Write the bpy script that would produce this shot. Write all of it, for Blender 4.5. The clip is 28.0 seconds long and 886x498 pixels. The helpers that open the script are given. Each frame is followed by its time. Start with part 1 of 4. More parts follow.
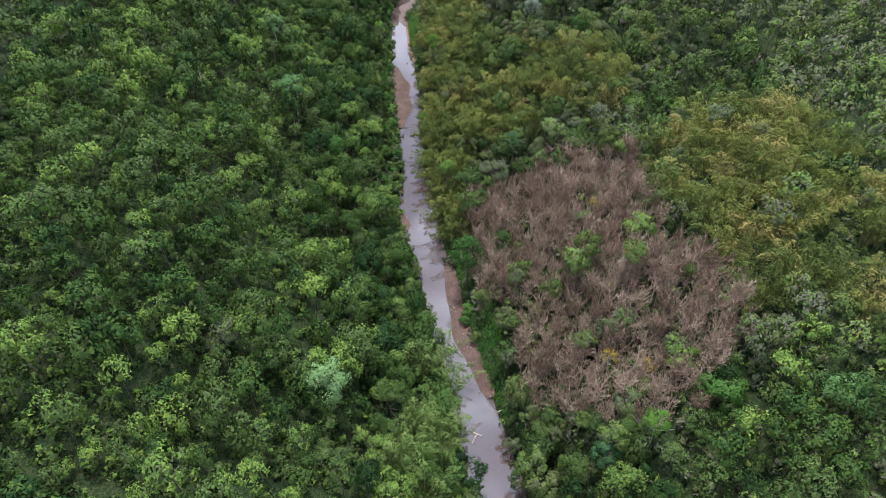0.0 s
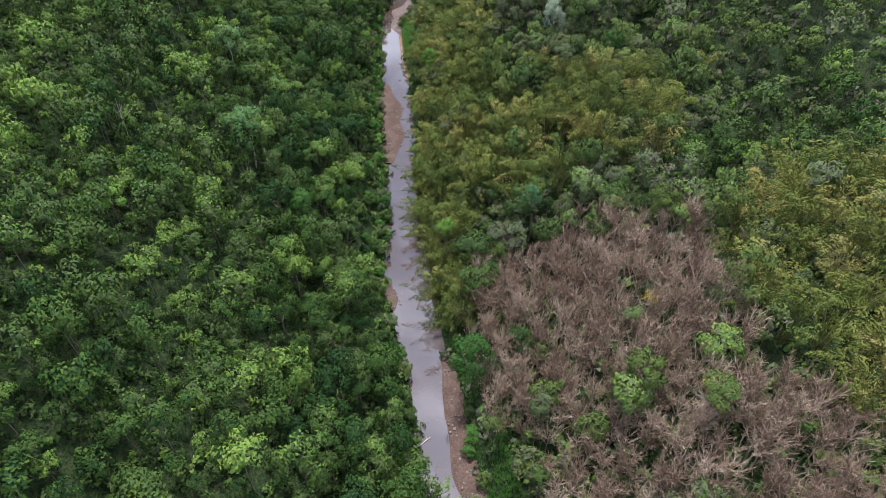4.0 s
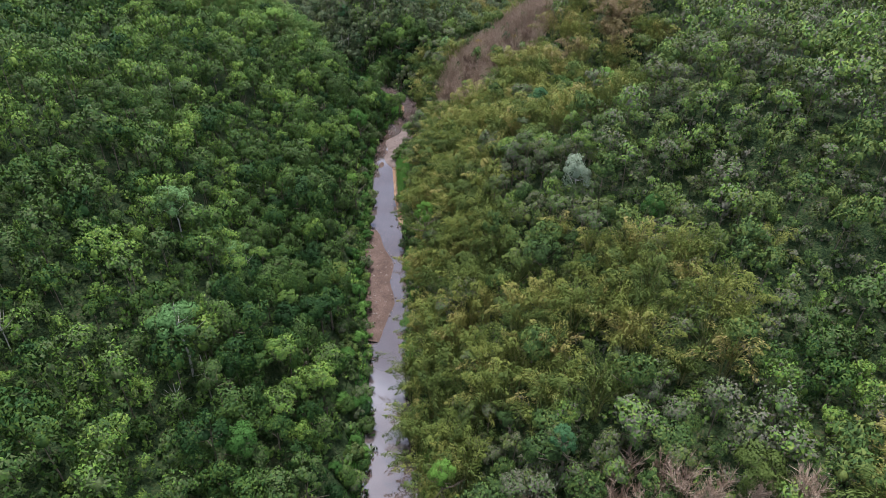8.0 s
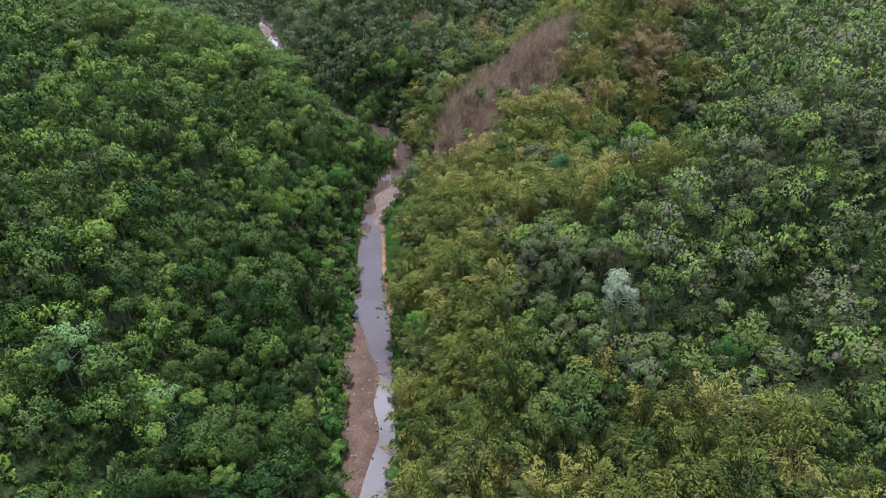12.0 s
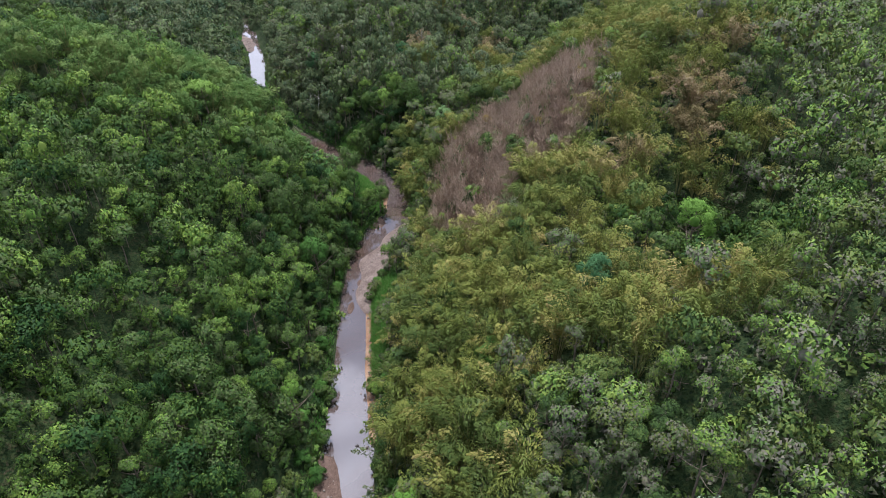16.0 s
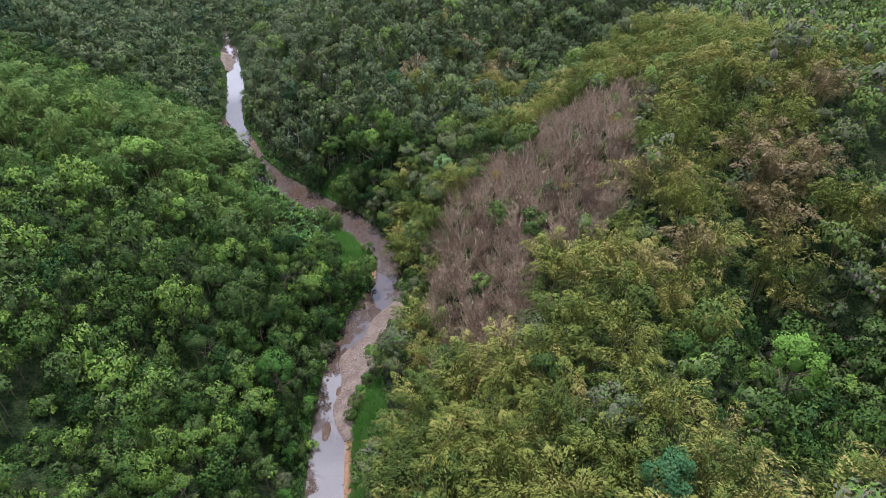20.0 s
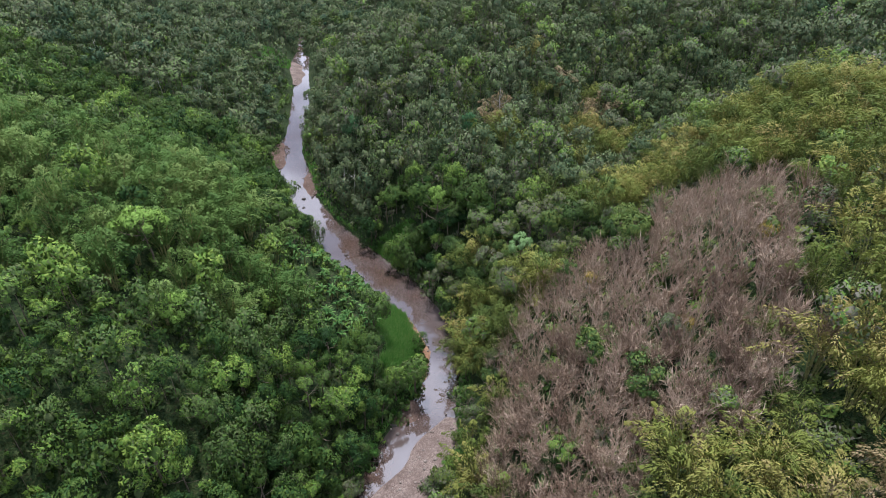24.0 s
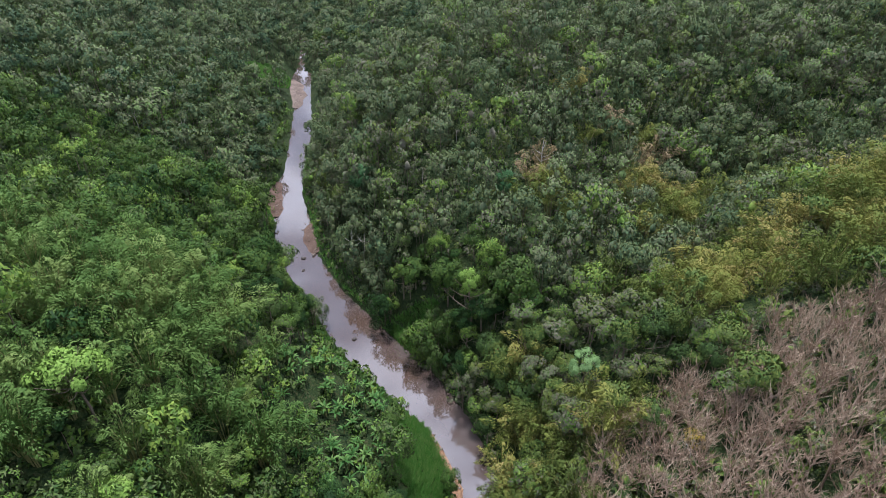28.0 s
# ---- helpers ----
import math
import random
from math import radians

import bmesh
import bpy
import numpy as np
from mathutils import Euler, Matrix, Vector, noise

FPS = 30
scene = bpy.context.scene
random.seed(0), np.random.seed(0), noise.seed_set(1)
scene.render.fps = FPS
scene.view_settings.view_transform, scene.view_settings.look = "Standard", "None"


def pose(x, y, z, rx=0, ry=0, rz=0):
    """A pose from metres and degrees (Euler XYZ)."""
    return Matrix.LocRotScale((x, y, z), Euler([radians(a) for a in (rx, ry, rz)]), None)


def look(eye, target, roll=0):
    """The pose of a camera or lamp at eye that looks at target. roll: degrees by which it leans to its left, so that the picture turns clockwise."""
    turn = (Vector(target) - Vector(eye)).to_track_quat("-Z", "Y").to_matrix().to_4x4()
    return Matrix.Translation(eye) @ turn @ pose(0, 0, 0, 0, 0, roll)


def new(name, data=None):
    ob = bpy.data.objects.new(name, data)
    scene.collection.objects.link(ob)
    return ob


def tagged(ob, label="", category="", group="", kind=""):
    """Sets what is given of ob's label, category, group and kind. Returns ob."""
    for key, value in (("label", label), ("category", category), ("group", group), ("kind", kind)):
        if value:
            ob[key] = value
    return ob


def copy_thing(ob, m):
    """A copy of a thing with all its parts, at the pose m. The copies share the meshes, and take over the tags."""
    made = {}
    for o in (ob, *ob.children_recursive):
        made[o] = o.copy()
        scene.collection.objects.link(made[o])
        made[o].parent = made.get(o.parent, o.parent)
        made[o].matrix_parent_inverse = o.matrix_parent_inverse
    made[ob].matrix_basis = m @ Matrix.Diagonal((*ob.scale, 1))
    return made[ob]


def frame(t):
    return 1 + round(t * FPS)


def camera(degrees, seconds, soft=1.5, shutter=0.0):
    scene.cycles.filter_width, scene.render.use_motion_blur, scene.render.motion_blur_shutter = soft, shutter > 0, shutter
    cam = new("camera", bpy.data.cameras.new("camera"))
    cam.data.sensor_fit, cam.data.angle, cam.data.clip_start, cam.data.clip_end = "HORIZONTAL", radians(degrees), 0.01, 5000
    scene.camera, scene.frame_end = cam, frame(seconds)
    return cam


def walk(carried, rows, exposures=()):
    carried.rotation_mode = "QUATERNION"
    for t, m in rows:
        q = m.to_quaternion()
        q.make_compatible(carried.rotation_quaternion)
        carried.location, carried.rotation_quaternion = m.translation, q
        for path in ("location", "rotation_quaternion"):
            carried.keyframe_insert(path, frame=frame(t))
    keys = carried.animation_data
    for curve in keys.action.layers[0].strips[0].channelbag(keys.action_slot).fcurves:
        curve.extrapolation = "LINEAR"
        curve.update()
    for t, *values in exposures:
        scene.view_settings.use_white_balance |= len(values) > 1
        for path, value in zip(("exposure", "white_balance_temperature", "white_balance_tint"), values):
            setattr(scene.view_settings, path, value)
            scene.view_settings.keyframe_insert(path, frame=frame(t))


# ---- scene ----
cam = camera(72.0, 28.0, soft=0.6)
PATH = [
    (0, (-0.011, -0.043, 96.14), (-0.007, 1.444, 94.801), 0.4),
    (0.5, (0.054, 4.317, 94.957), (0.058, 5.798, 93.613), 0.4),
    (1, (0.129, 8.888, 93.466), (0.133, 10.368, 92.12), 0.4),
    (1.5, (0.192, 13.342, 91.927), (0.196, 14.821, 90.58), 0.4),
    (2, (0.267, 17.918, 90.443), (0.272, 19.395, 89.096), 0.6),
    (2.5, (0.305, 22.374, 89.246), (0.313, 23.847, 87.894), 0.7),
    (4.5, (0.366, 40.345, 85.084), (0.371, 41.831, 83.746), 0.7),
    (5, (0.429, 44.756, 84.799), (0.435, 46.269, 83.491), 0.7),
    (5.5, (0.457, 49.036, 84.609), (0.462, 50.574, 83.331), 0.7),
    (6, (0.511, 53.377, 84.352), (0.515, 54.943, 83.108), 0.7),
    (6.5, (0.553, 57.546, 84.047), (0.557, 59.138, 82.836), 0.8),
    (7, (0.647, 61.879, 83.696), (0.649, 63.497, 82.521), 0.8),
    (7.5, (0.721, 66.14, 83.37), (0.723, 67.779, 82.225), 0.7),
    (8, (0.799, 70.482, 83.083), (0.799, 72.145, 81.971), 0.7),
    (8.5, (0.868, 74.646, 82.919), (0.867, 76.323, 81.828), 0.6),
    (9, (0.932, 78.994, 82.925), (0.931, 80.67, 81.834), 0.5),
    (9.5, (0.938, 83.207, 82.964), (0.938, 84.883, 81.873), 0.4),
    (10, (1.008, 87.617, 82.975), (1.007, 89.292, 81.882), 0.4),
    (10.5, (1.124, 91.858, 82.962), (1.121, 93.532, 81.868), 0.4),
    (11, (1.228, 96.292, 82.941), (1.225, 97.967, 81.848), 0.3),
    (11.5, (1.246, 100.496, 82.946), (1.243, 102.169, 81.851), 0.2),
    (12, (1.269, 104.911, 82.928), (1.266, 106.584, 81.832), 0.2),
    (12.5, (1.28, 109.118, 82.952), (1.278, 110.79, 81.854), 0.1),
    (14.5, (1.487, 126.124, 82.953), (1.484, 127.792, 81.849), 0.4),
    (15, (1.521, 130.496, 82.928), (1.517, 132.164, 81.825), 0.3),
    (15.5, (1.537, 134.703, 82.9), (1.532, 136.37, 81.795), 0.3),
    (16, (1.558, 139.035, 82.848), (1.554, 140.702, 81.744), 0.3),
    (16.5, (1.607, 143.246, 82.792), (1.602, 144.912, 81.685), 0.3),
    (17, (1.657, 147.551, 82.782), (1.651, 149.217, 81.674), 0.1),
    (17.5, (1.663, 151.754, 82.751), (1.657, 153.418, 81.642), 0.0),
    (18, (1.647, 156.056, 82.736), (1.641, 157.721, 81.628), -0.0),
    (18.5, (1.664, 160.274, 82.73), (1.657, 161.937, 81.62), -0.2),
    (19, (1.67, 164.584, 82.723), (1.663, 166.247, 81.612), -0.1),
    (19.5, (1.69, 168.736, 82.726), (1.682, 170.397, 81.611), -0.1),
    (20, (1.709, 173.039, 82.728), (1.7, 174.699, 81.612), -0.2),
    (20.5, (1.665, 177.175, 82.733), (1.65, 178.833, 81.615), -0.5),
    (22.5, (1.491, 193.877, 82.696), (1.437, 195.532, 81.573), -0.2),
    (23, (1.273, 198.118, 82.673), (1.152, 199.769, 81.55), -0.2),
    (23.5, (0.92, 202.149, 82.647), (0.725, 203.791, 81.523), -0.3),
    (24, (0.437, 206.393, 82.642), (0.197, 208.029, 81.517), -0.3),
    (24.5, (-0.167, 210.526, 82.639), (-0.414, 212.16, 81.511), -0.2),
    (25, (-0.841, 214.748, 82.631), (-1.087, 216.381, 81.503), -0.2),
    (25.5, (-1.568, 218.725, 82.612), (-1.815, 220.357, 81.482), -0.2),
    (26, (-2.567, 222.689, 82.581), (-2.813, 224.321, 81.451), -0.1),
    (26.5, (-3.755, 226.329, 82.552), (-4.001, 227.958, 81.419), -0.1),
    (27, (-5.336, 229.855, 82.507), (-5.583, 231.483, 81.372), -0.2),
    (27.5, (-7.135, 233.054, 82.466), (-7.381, 234.681, 81.33), -0.1),
    (28, (-9.131, 236.282, 82.398), (-9.378, 237.908, 81.26), -0.2),
]
walk(cam, [(t, look(eye, target, roll)) for t, eye, target, roll in PATH], [(0, 0.79, 5800, 15), (28, 0.79, 5800, 15)])

# ---- world, sun, exposure ----
world = bpy.data.worlds.new("sky")
scene.world = world
world.use_nodes = True
wn, wl = world.node_tree.nodes, world.node_tree.links
SUN_UP, SUN_ROUND = 73.0, -12.0
sky = wn.new("ShaderNodeTexSky")
sky.sky_type, sky.sun_disc = "NISHITA", False
sky.sun_elevation, sky.sun_rotation = radians(SUN_UP), radians(SUN_ROUND)
sky.dust_density, sky.air_density, sky.ozone_density = 4.0, 1.0, 1.0
coords = wn.new("ShaderNodeTexCoord")
stretch = wn.new("ShaderNodeMapping")
stretch.inputs["Scale"].default_value = (1.0, 1.0, 2.2)
cloud = wn.new("ShaderNodeTexNoise")
cloud.inputs["Scale"].default_value, cloud.inputs["Detail"].default_value = 3.6, 6.0
tone = wn.new("ShaderNodeValToRGB")
tone.color_ramp.elements[0].position, tone.color_ramp.elements[0].color = 0.44, (5.0, 6.0, 7.8, 1)
tone.color_ramp.elements[1].position, tone.color_ramp.elements[1].color = 0.57, (17.6, 18.3, 19.9, 1)
overcast = wn.new("ShaderNodeMixRGB")
overcast.inputs[0].default_value = 0.85
wl.new(coords.outputs["Generated"], stretch.inputs[0])
wl.new(stretch.outputs[0], cloud.inputs["Vector"])
wl.new(cloud.outputs["Fac"], tone.inputs[0])
wl.new(sky.outputs[0], overcast.inputs[1])
wl.new(tone.outputs[0], overcast.inputs[2])
# the overcast is brighter overhead than at the horizon
parts_xyz = wn.new("ShaderNodeSeparateXYZ")
climb = wn.new("ShaderNodeMapRange")
climb.inputs["To Min"].default_value, climb.inputs["To Max"].default_value = 0.9, 1.1
zenith = wn.new("ShaderNodeMixRGB")
zenith.blend_type, zenith.inputs[0].default_value = "MULTIPLY", 1.0
wl.new(coords.outputs["Generated"], parts_xyz.inputs[0])
wl.new(parts_xyz.outputs["Z"], climb.inputs["Value"])
wl.new(overcast.outputs[0], zenith.inputs[1])
wl.new(climb.outputs[0], zenith.inputs[2])
wl.new(zenith.outputs[0], wn["Background"].inputs[0])
wn["Background"].inputs[1].default_value = 0.075

sun = new("sun", bpy.data.lights.new("sun", "SUN"))
sun.data.energy, sun.data.angle, sun.data.color = 4.0, radians(8), (1.0, 0.96, 0.9)
sun.matrix_world = look((0, 0, 0), (-math.sin(radians(SUN_ROUND)) * math.cos(radians(SUN_UP)), -math.cos(radians(SUN_ROUND)) * math.cos(radians(SUN_UP)), -math.sin(radians(SUN_UP))))

# ---- materials ----
def shader(name, rough=0.6, spec=0.3):
    m = bpy.data.materials.new(name)
    m.use_nodes = True
    b = m.node_tree.nodes["Principled BSDF"]
    b.inputs["Roughness"].default_value = rough
    b.inputs["Specular IOR Level"].default_value = spec
    return m, m.node_tree.nodes, m.node_tree.links, b


def ramp(nodes, stops):
    r = nodes.new("ShaderNodeValToRGB")
    e = r.color_ramp.elements
    while len(e) < len(stops):
        e.new(0.5)
    for k, (p, c) in zip(e, stops):
        k.position, k.color = p, (*c, 1)
    return r


def math_node(nodes, links, op, a, b):
    n = nodes.new("ShaderNodeMath")
    n.operation = op
    for i, v in enumerate((a, b)):
        if isinstance(v, (int, float)):
            n.inputs[i].default_value = v
        else:
            links.new(v, n.inputs[i])
    return n.outputs[0]


def noise_node(nodes, links, scale, detail=3.0, vector=None):
    n = nodes.new("ShaderNodeTexNoise")
    n.inputs["Scale"].default_value, n.inputs["Detail"].default_value = scale, detail
    if vector:
        links.new(vector, n.inputs["Vector"])
    return n.outputs["Fac"]


def leaf_material(name, stops, leaf_spread=0.36, through_light=0.15, rough=0.55, gloss=0.05, fine_spread=0.3):
    """Foliage: one tone a plant (its own random or the tone attribute), varied leaf by leaf and in soft patches."""
    m, n, l, b = shader(name, rough, gloss)
    info, geo, att = n.new("ShaderNodeObjectInfo"), n.new("ShaderNodeNewGeometry"), n.new("ShaderNodeAttribute")
    att.attribute_name = "tone"
    whole = math_node(n, l, "PINGPONG", math_node(n, l, "ADD", info.outputs["Random"], att.outputs["Fac"]), 1.0)
    whole = math_node(n, l, "MULTIPLY", whole, 0.92)
    leaf = math_node(n, l, "MULTIPLY", math_node(n, l, "SUBTRACT", geo.outputs["Random Per Island"], 0.5), leaf_spread)
    patch = math_node(n, l, "MULTIPLY", math_node(n, l, "SUBTRACT", noise_node(n, l, 0.6, 4.0, geo.outputs["Position"]), 0.5), 0.5)
    fine = math_node(n, l, "MULTIPLY", math_node(n, l, "SUBTRACT", noise_node(n, l, 7.0, 2.0, geo.outputs["Position"]), 0.5), fine_spread)
    r = ramp(n, stops)
    l.new(math_node(n, l, "ADD", math_node(n, l, "ADD", math_node(n, l, "ADD", whole, leaf), patch), fine), r.inputs[0])
    l.new(r.outputs[0], b.inputs["Base Color"])
    crinkle = n.new("ShaderNodeBump")
    crinkle.inputs["Distance"].default_value, crinkle.inputs["Strength"].default_value = 0.08, 0.4
    l.new(noise_node(n, l, 4.5, 3.0, geo.outputs["Position"]), crinkle.inputs["Height"])
    l.new(crinkle.outputs[0], b.inputs["Normal"])
    glow = n.new("ShaderNodeBsdfTranslucent")
    mix = n.new("ShaderNodeMixShader")
    mix.inputs[0].default_value = through_light
    l.new(r.outputs[0], glow.inputs["Color"])
    l.new(b.outputs[0], mix.inputs[1])
    l.new(glow.outputs[0], mix.inputs[2])
    l.new(mix.outputs[0], n["Material Output"].inputs["Surface"])
    return m


FOREST = leaf_material("forest_leaf", [(0.0, (0.014, 0.033, 0.010)), (0.2, (0.024, 0.058, 0.014)), (0.38, (0.064, 0.100, 0.018)), (0.52, (0.032, 0.068, 0.018)), (0.68, (0.074, 0.090, 0.036)), (0.84, (0.072, 0.145, 0.022)), (1.0, (0.150, 0.210, 0.040))])
# far forest: distance haze painted in as a lighter, bluer leaf colour
HAZED_FOREST = leaf_material("hazed_forest_leaf", [(0.0, (0.025, 0.048, 0.026)), (0.28, (0.048, 0.082, 0.038)), (0.48, (0.095, 0.113, 0.043)), (0.62, (0.047, 0.084, 0.040)), (0.8, (0.106, 0.108, 0.062)), (1.0, (0.112, 0.168, 0.056))])
OLIVE = leaf_material("olive_leaf", [(0.0, (0.028, 0.048, 0.016)), (0.2, (0.055, 0.098, 0.024)), (0.38, (0.115, 0.138, 0.033)), (0.52, (0.050, 0.086, 0.026)), (0.62, (0.122, 0.110, 0.076)), (0.71, (0.110, 0.104, 0.081)), (0.8, (0.070, 0.124, 0.029)), (0.9, (0.096, 0.170, 0.030)), (1.0, (0.160, 0.212, 0.046))])
BAMBOO = leaf_material("bamboo_leaf", [(0.0, (0.047, 0.070, 0.016)), (0.35, (0.090, 0.119, 0.025)), (0.65, (0.141, 0.161, 0.033)), (0.88, (0.205, 0.191, 0.051)), (1.0, (0.271, 0.210, 0.084))], 0.14, 0.22, 0.6, 0.08, 0.12)
PARCHED = leaf_material("parched_bamboo_leaf", [(0.0, (0.125, 0.105, 0.040)), (0.5, (0.195, 0.150, 0.072)), (1.0, (0.27, 0.20, 0.12))], 0.14, 0.22, 0.6, 0.08, 0.12)
FRESH = leaf_material("fresh_bamboo_leaf", [(0.0, (0.052, 0.104, 0.023)), (0.5, (0.096, 0.159, 0.037)), (1.0, (0.159, 0.207, 0.060))], 0.14, 0.22, 0.6, 0.08, 0.12)
LUSH = leaf_material("lush_leaf", [(0.0, (0.033, 0.081, 0.017)), (0.5, (0.056, 0.126, 0.025)), (1.0, (0.111, 0.207, 0.040))])
BRIGHT = leaf_material("bright_leaf", [(0.0, (0.063, 0.141, 0.020)), (0.5, (0.107, 0.200, 0.033)), (1.0, (0.178, 0.274, 0.057))])
PALE = leaf_material("pale_leaf", [(0.0, (0.074, 0.148, 0.044)), (0.5, (0.118, 0.207, 0.070)), (1.0, (0.185, 0.281, 0.111))])
YELLOW = leaf_material("yellow_leaf", [(0.0, (0.222, 0.163, 0.030)), (0.5, (0.355, 0.259, 0.044)), (1.0, (0.429, 0.340, 0.089))])
WHITISH = leaf_material("whitish_leaf", [(0.0, (0.083, 0.122, 0.064)), (0.5, (0.147, 0.192, 0.115)), (1.0, (0.243, 0.275, 0.198))])
TEAL = leaf_material("bluish_leaf", [(0.0, (0.022, 0.059, 0.022)), (0.5, (0.038, 0.096, 0.036)), (1.0, (0.074, 0.148, 0.059))])
GRASS = leaf_material("grass_blade", [(0.0, (0.055, 0.158, 0.027)), (0.6, (0.092, 0.231, 0.041)), (1.0, (0.185, 0.278, 0.084))], 0.4, 0.5)
TWIG = leaf_material("bare_twig", [(0.0, (0.130, 0.087, 0.059)), (0.5, (0.239, 0.165, 0.112)), (1.0, (0.418, 0.318, 0.230))], 0.55, 0.0, 0.8, 0.2)


def bark_material(name, a, b2, scale=6.0):
    m, n, l, b = shader(name, 0.85, 0.2)
    geo = n.new("ShaderNodeNewGeometry")
    r = ramp(n, [(0.3, a), (0.7, b2)])
    f = noise_node(n, l, scale, 5.0, geo.outputs["Position"])
    l.new(f, r.inputs[0])
    l.new(r.outputs[0], b.inputs["Base Color"])
    bump = n.new("ShaderNodeBump")
    bump.inputs["Distance"].default_value = 0.05
    l.new(f, bump.inputs["Height"])
    l.new(bump.outputs[0], b.inputs["Normal"])
    return m


BARK = bark_material("brown_bark", (0.07, 0.05, 0.035), (0.20, 0.16, 0.12))
PALE_BARK = bark_material("pale_bark", (0.22, 0.20, 0.17), (0.44, 0.41, 0.36))
CULM = bark_material("bamboo_culm", (0.12, 0.13, 0.04), (0.25, 0.22, 0.09))
ROCK = bark_material("river_rock", (0.03, 0.027, 0.024), (0.10, 0.085, 0.075), 3.0)


def soil_material():
    m, n, l, b = shader("forest_floor", 0.9, 0.15)
    geo = n.new("ShaderNodeNewGeometry")
    p = geo.outputs["Position"]
    wide, fine = noise_node(n, l, 0.12, 5.0, p), noise_node(n, l, 3.4, 8.0, p)
    litter = n.new("ShaderNodeTexVoronoi")
    litter.inputs["Scale"].default_value = 3.2
    l.new(p, litter.inputs["Vector"])
    grey = n.new("ShaderNodeRGBToBW")
    l.new(litter.outputs["Color"], grey.inputs[0])
    r = ramp(n, [(0.25, (0.006, 0.012, 0.004)), (0.45, (0.014, 0.028, 0.008)), (0.6, (0.030, 0.046, 0.013)), (0.75, (0.052, 0.042, 0.024))])
    mixed = math_node(n, l, "ADD", math_node(n, l, "MULTIPLY", wide, 0.35), math_node(n, l, "MULTIPLY", fine, 0.35))
    l.new(math_node(n, l, "ADD", mixed, math_node(n, l, "MULTIPLY", grey.outputs[0], 0.35)), r.inputs[0])
    l.new(r.outputs[0], b.inputs["Base Color"])
    bump = n.new("ShaderNodeBump")
    bump.inputs["Distance"].default_value, bump.inputs["Strength"].default_value = 0.6, 0.8
    l.new(fine, bump.inputs["Height"])
    l.new(bump.outputs[0], b.inputs["Normal"])
    return m


SOIL = soil_material()


def gravel_material(name, stops):
    m, n, l, b = shader(name, 0.85, 0.25)
    geo = n.new("ShaderNodeNewGeometry")
    p = geo.outputs["Position"]
    cells = n.new("ShaderNodeTexVoronoi")
    cells.inputs["Scale"].default_value = 4.5
    l.new(p, cells.inputs["Vector"])
    wide = noise_node(n, l, 0.35, 4.0, p)
    r = ramp(n, stops)
    grey = n.new("ShaderNodeRGBToBW")
    l.new(cells.outputs["Color"], grey.inputs[0])
    l.new(math_node(n, l, "ADD", math_node(n, l, "MULTIPLY", wide, 0.7), math_node(n, l, "MULTIPLY", grey.outputs[0], 0.35)), r.inputs[0])
    l.new(r.outputs[0], b.inputs["Base Color"])
    bump = n.new("ShaderNodeBump")
    bump.inputs["Distance"].default_value = 0.12
    l.new(cells.outputs["Distance"], bump.inputs["Height"])
    bump.invert = True
    l.new(bump.outputs[0], b.inputs["Normal"])
    return m


GRAVEL = gravel_material("river_gravel", [(0.25, (0.048, 0.029, 0.020)), (0.5, (0.079, 0.049, 0.035)), (0.7, (0.117, 0.077, 0.058))])
PALE_GRAVEL = gravel_material("pale_gravel", [(0.25, (0.069, 0.048, 0.039)), (0.5, (0.117, 0.085, 0.069)), (0.7, (0.184, 0.143, 0.120))])
CLAY = gravel_material("orange_clay", [(0.25, (0.128, 0.068, 0.036)), (0.5, (0.208, 0.116, 0.064)), (0.7, (0.264, 0.176, 0.112))])
PEBBLE = bark_material("pebble_stone", (0.09, 0.07, 0.058), (0.24, 0.20, 0.17), 1.5)
DRIFT = bark_material("driftwood", (0.30, 0.24, 0.17), (0.55, 0.47, 0.36), 3.0)


def water_material():
    m, n, l, b = shader("muddy_water", 0.02, 0.6)
    b.inputs["IOR"].default_value = 2.0
    geo = n.new("ShaderNodeNewGeometry")
    p = geo.outputs["Position"]
    wide = noise_node(n, l, 0.09, 4.0, p)
    r = ramp(n, [(0.35, (0.060, 0.039, 0.030)), (0.65, (0.076, 0.060, 0.056))])
    l.new(wide, r.inputs[0])
    l.new(r.outputs[0], b.inputs["Base Color"])
    bump = n.new("ShaderNodeBump")
    bump.inputs["Distance"].default_value, bump.inputs["Strength"].default_value = 0.008, 0.3
    l.new(noise_node(n, l, 2.2, 3.0, p), bump.inputs["Height"])
    l.new(bump.outputs[0], b.inputs["Normal"])
    return m


WATER = water_material()

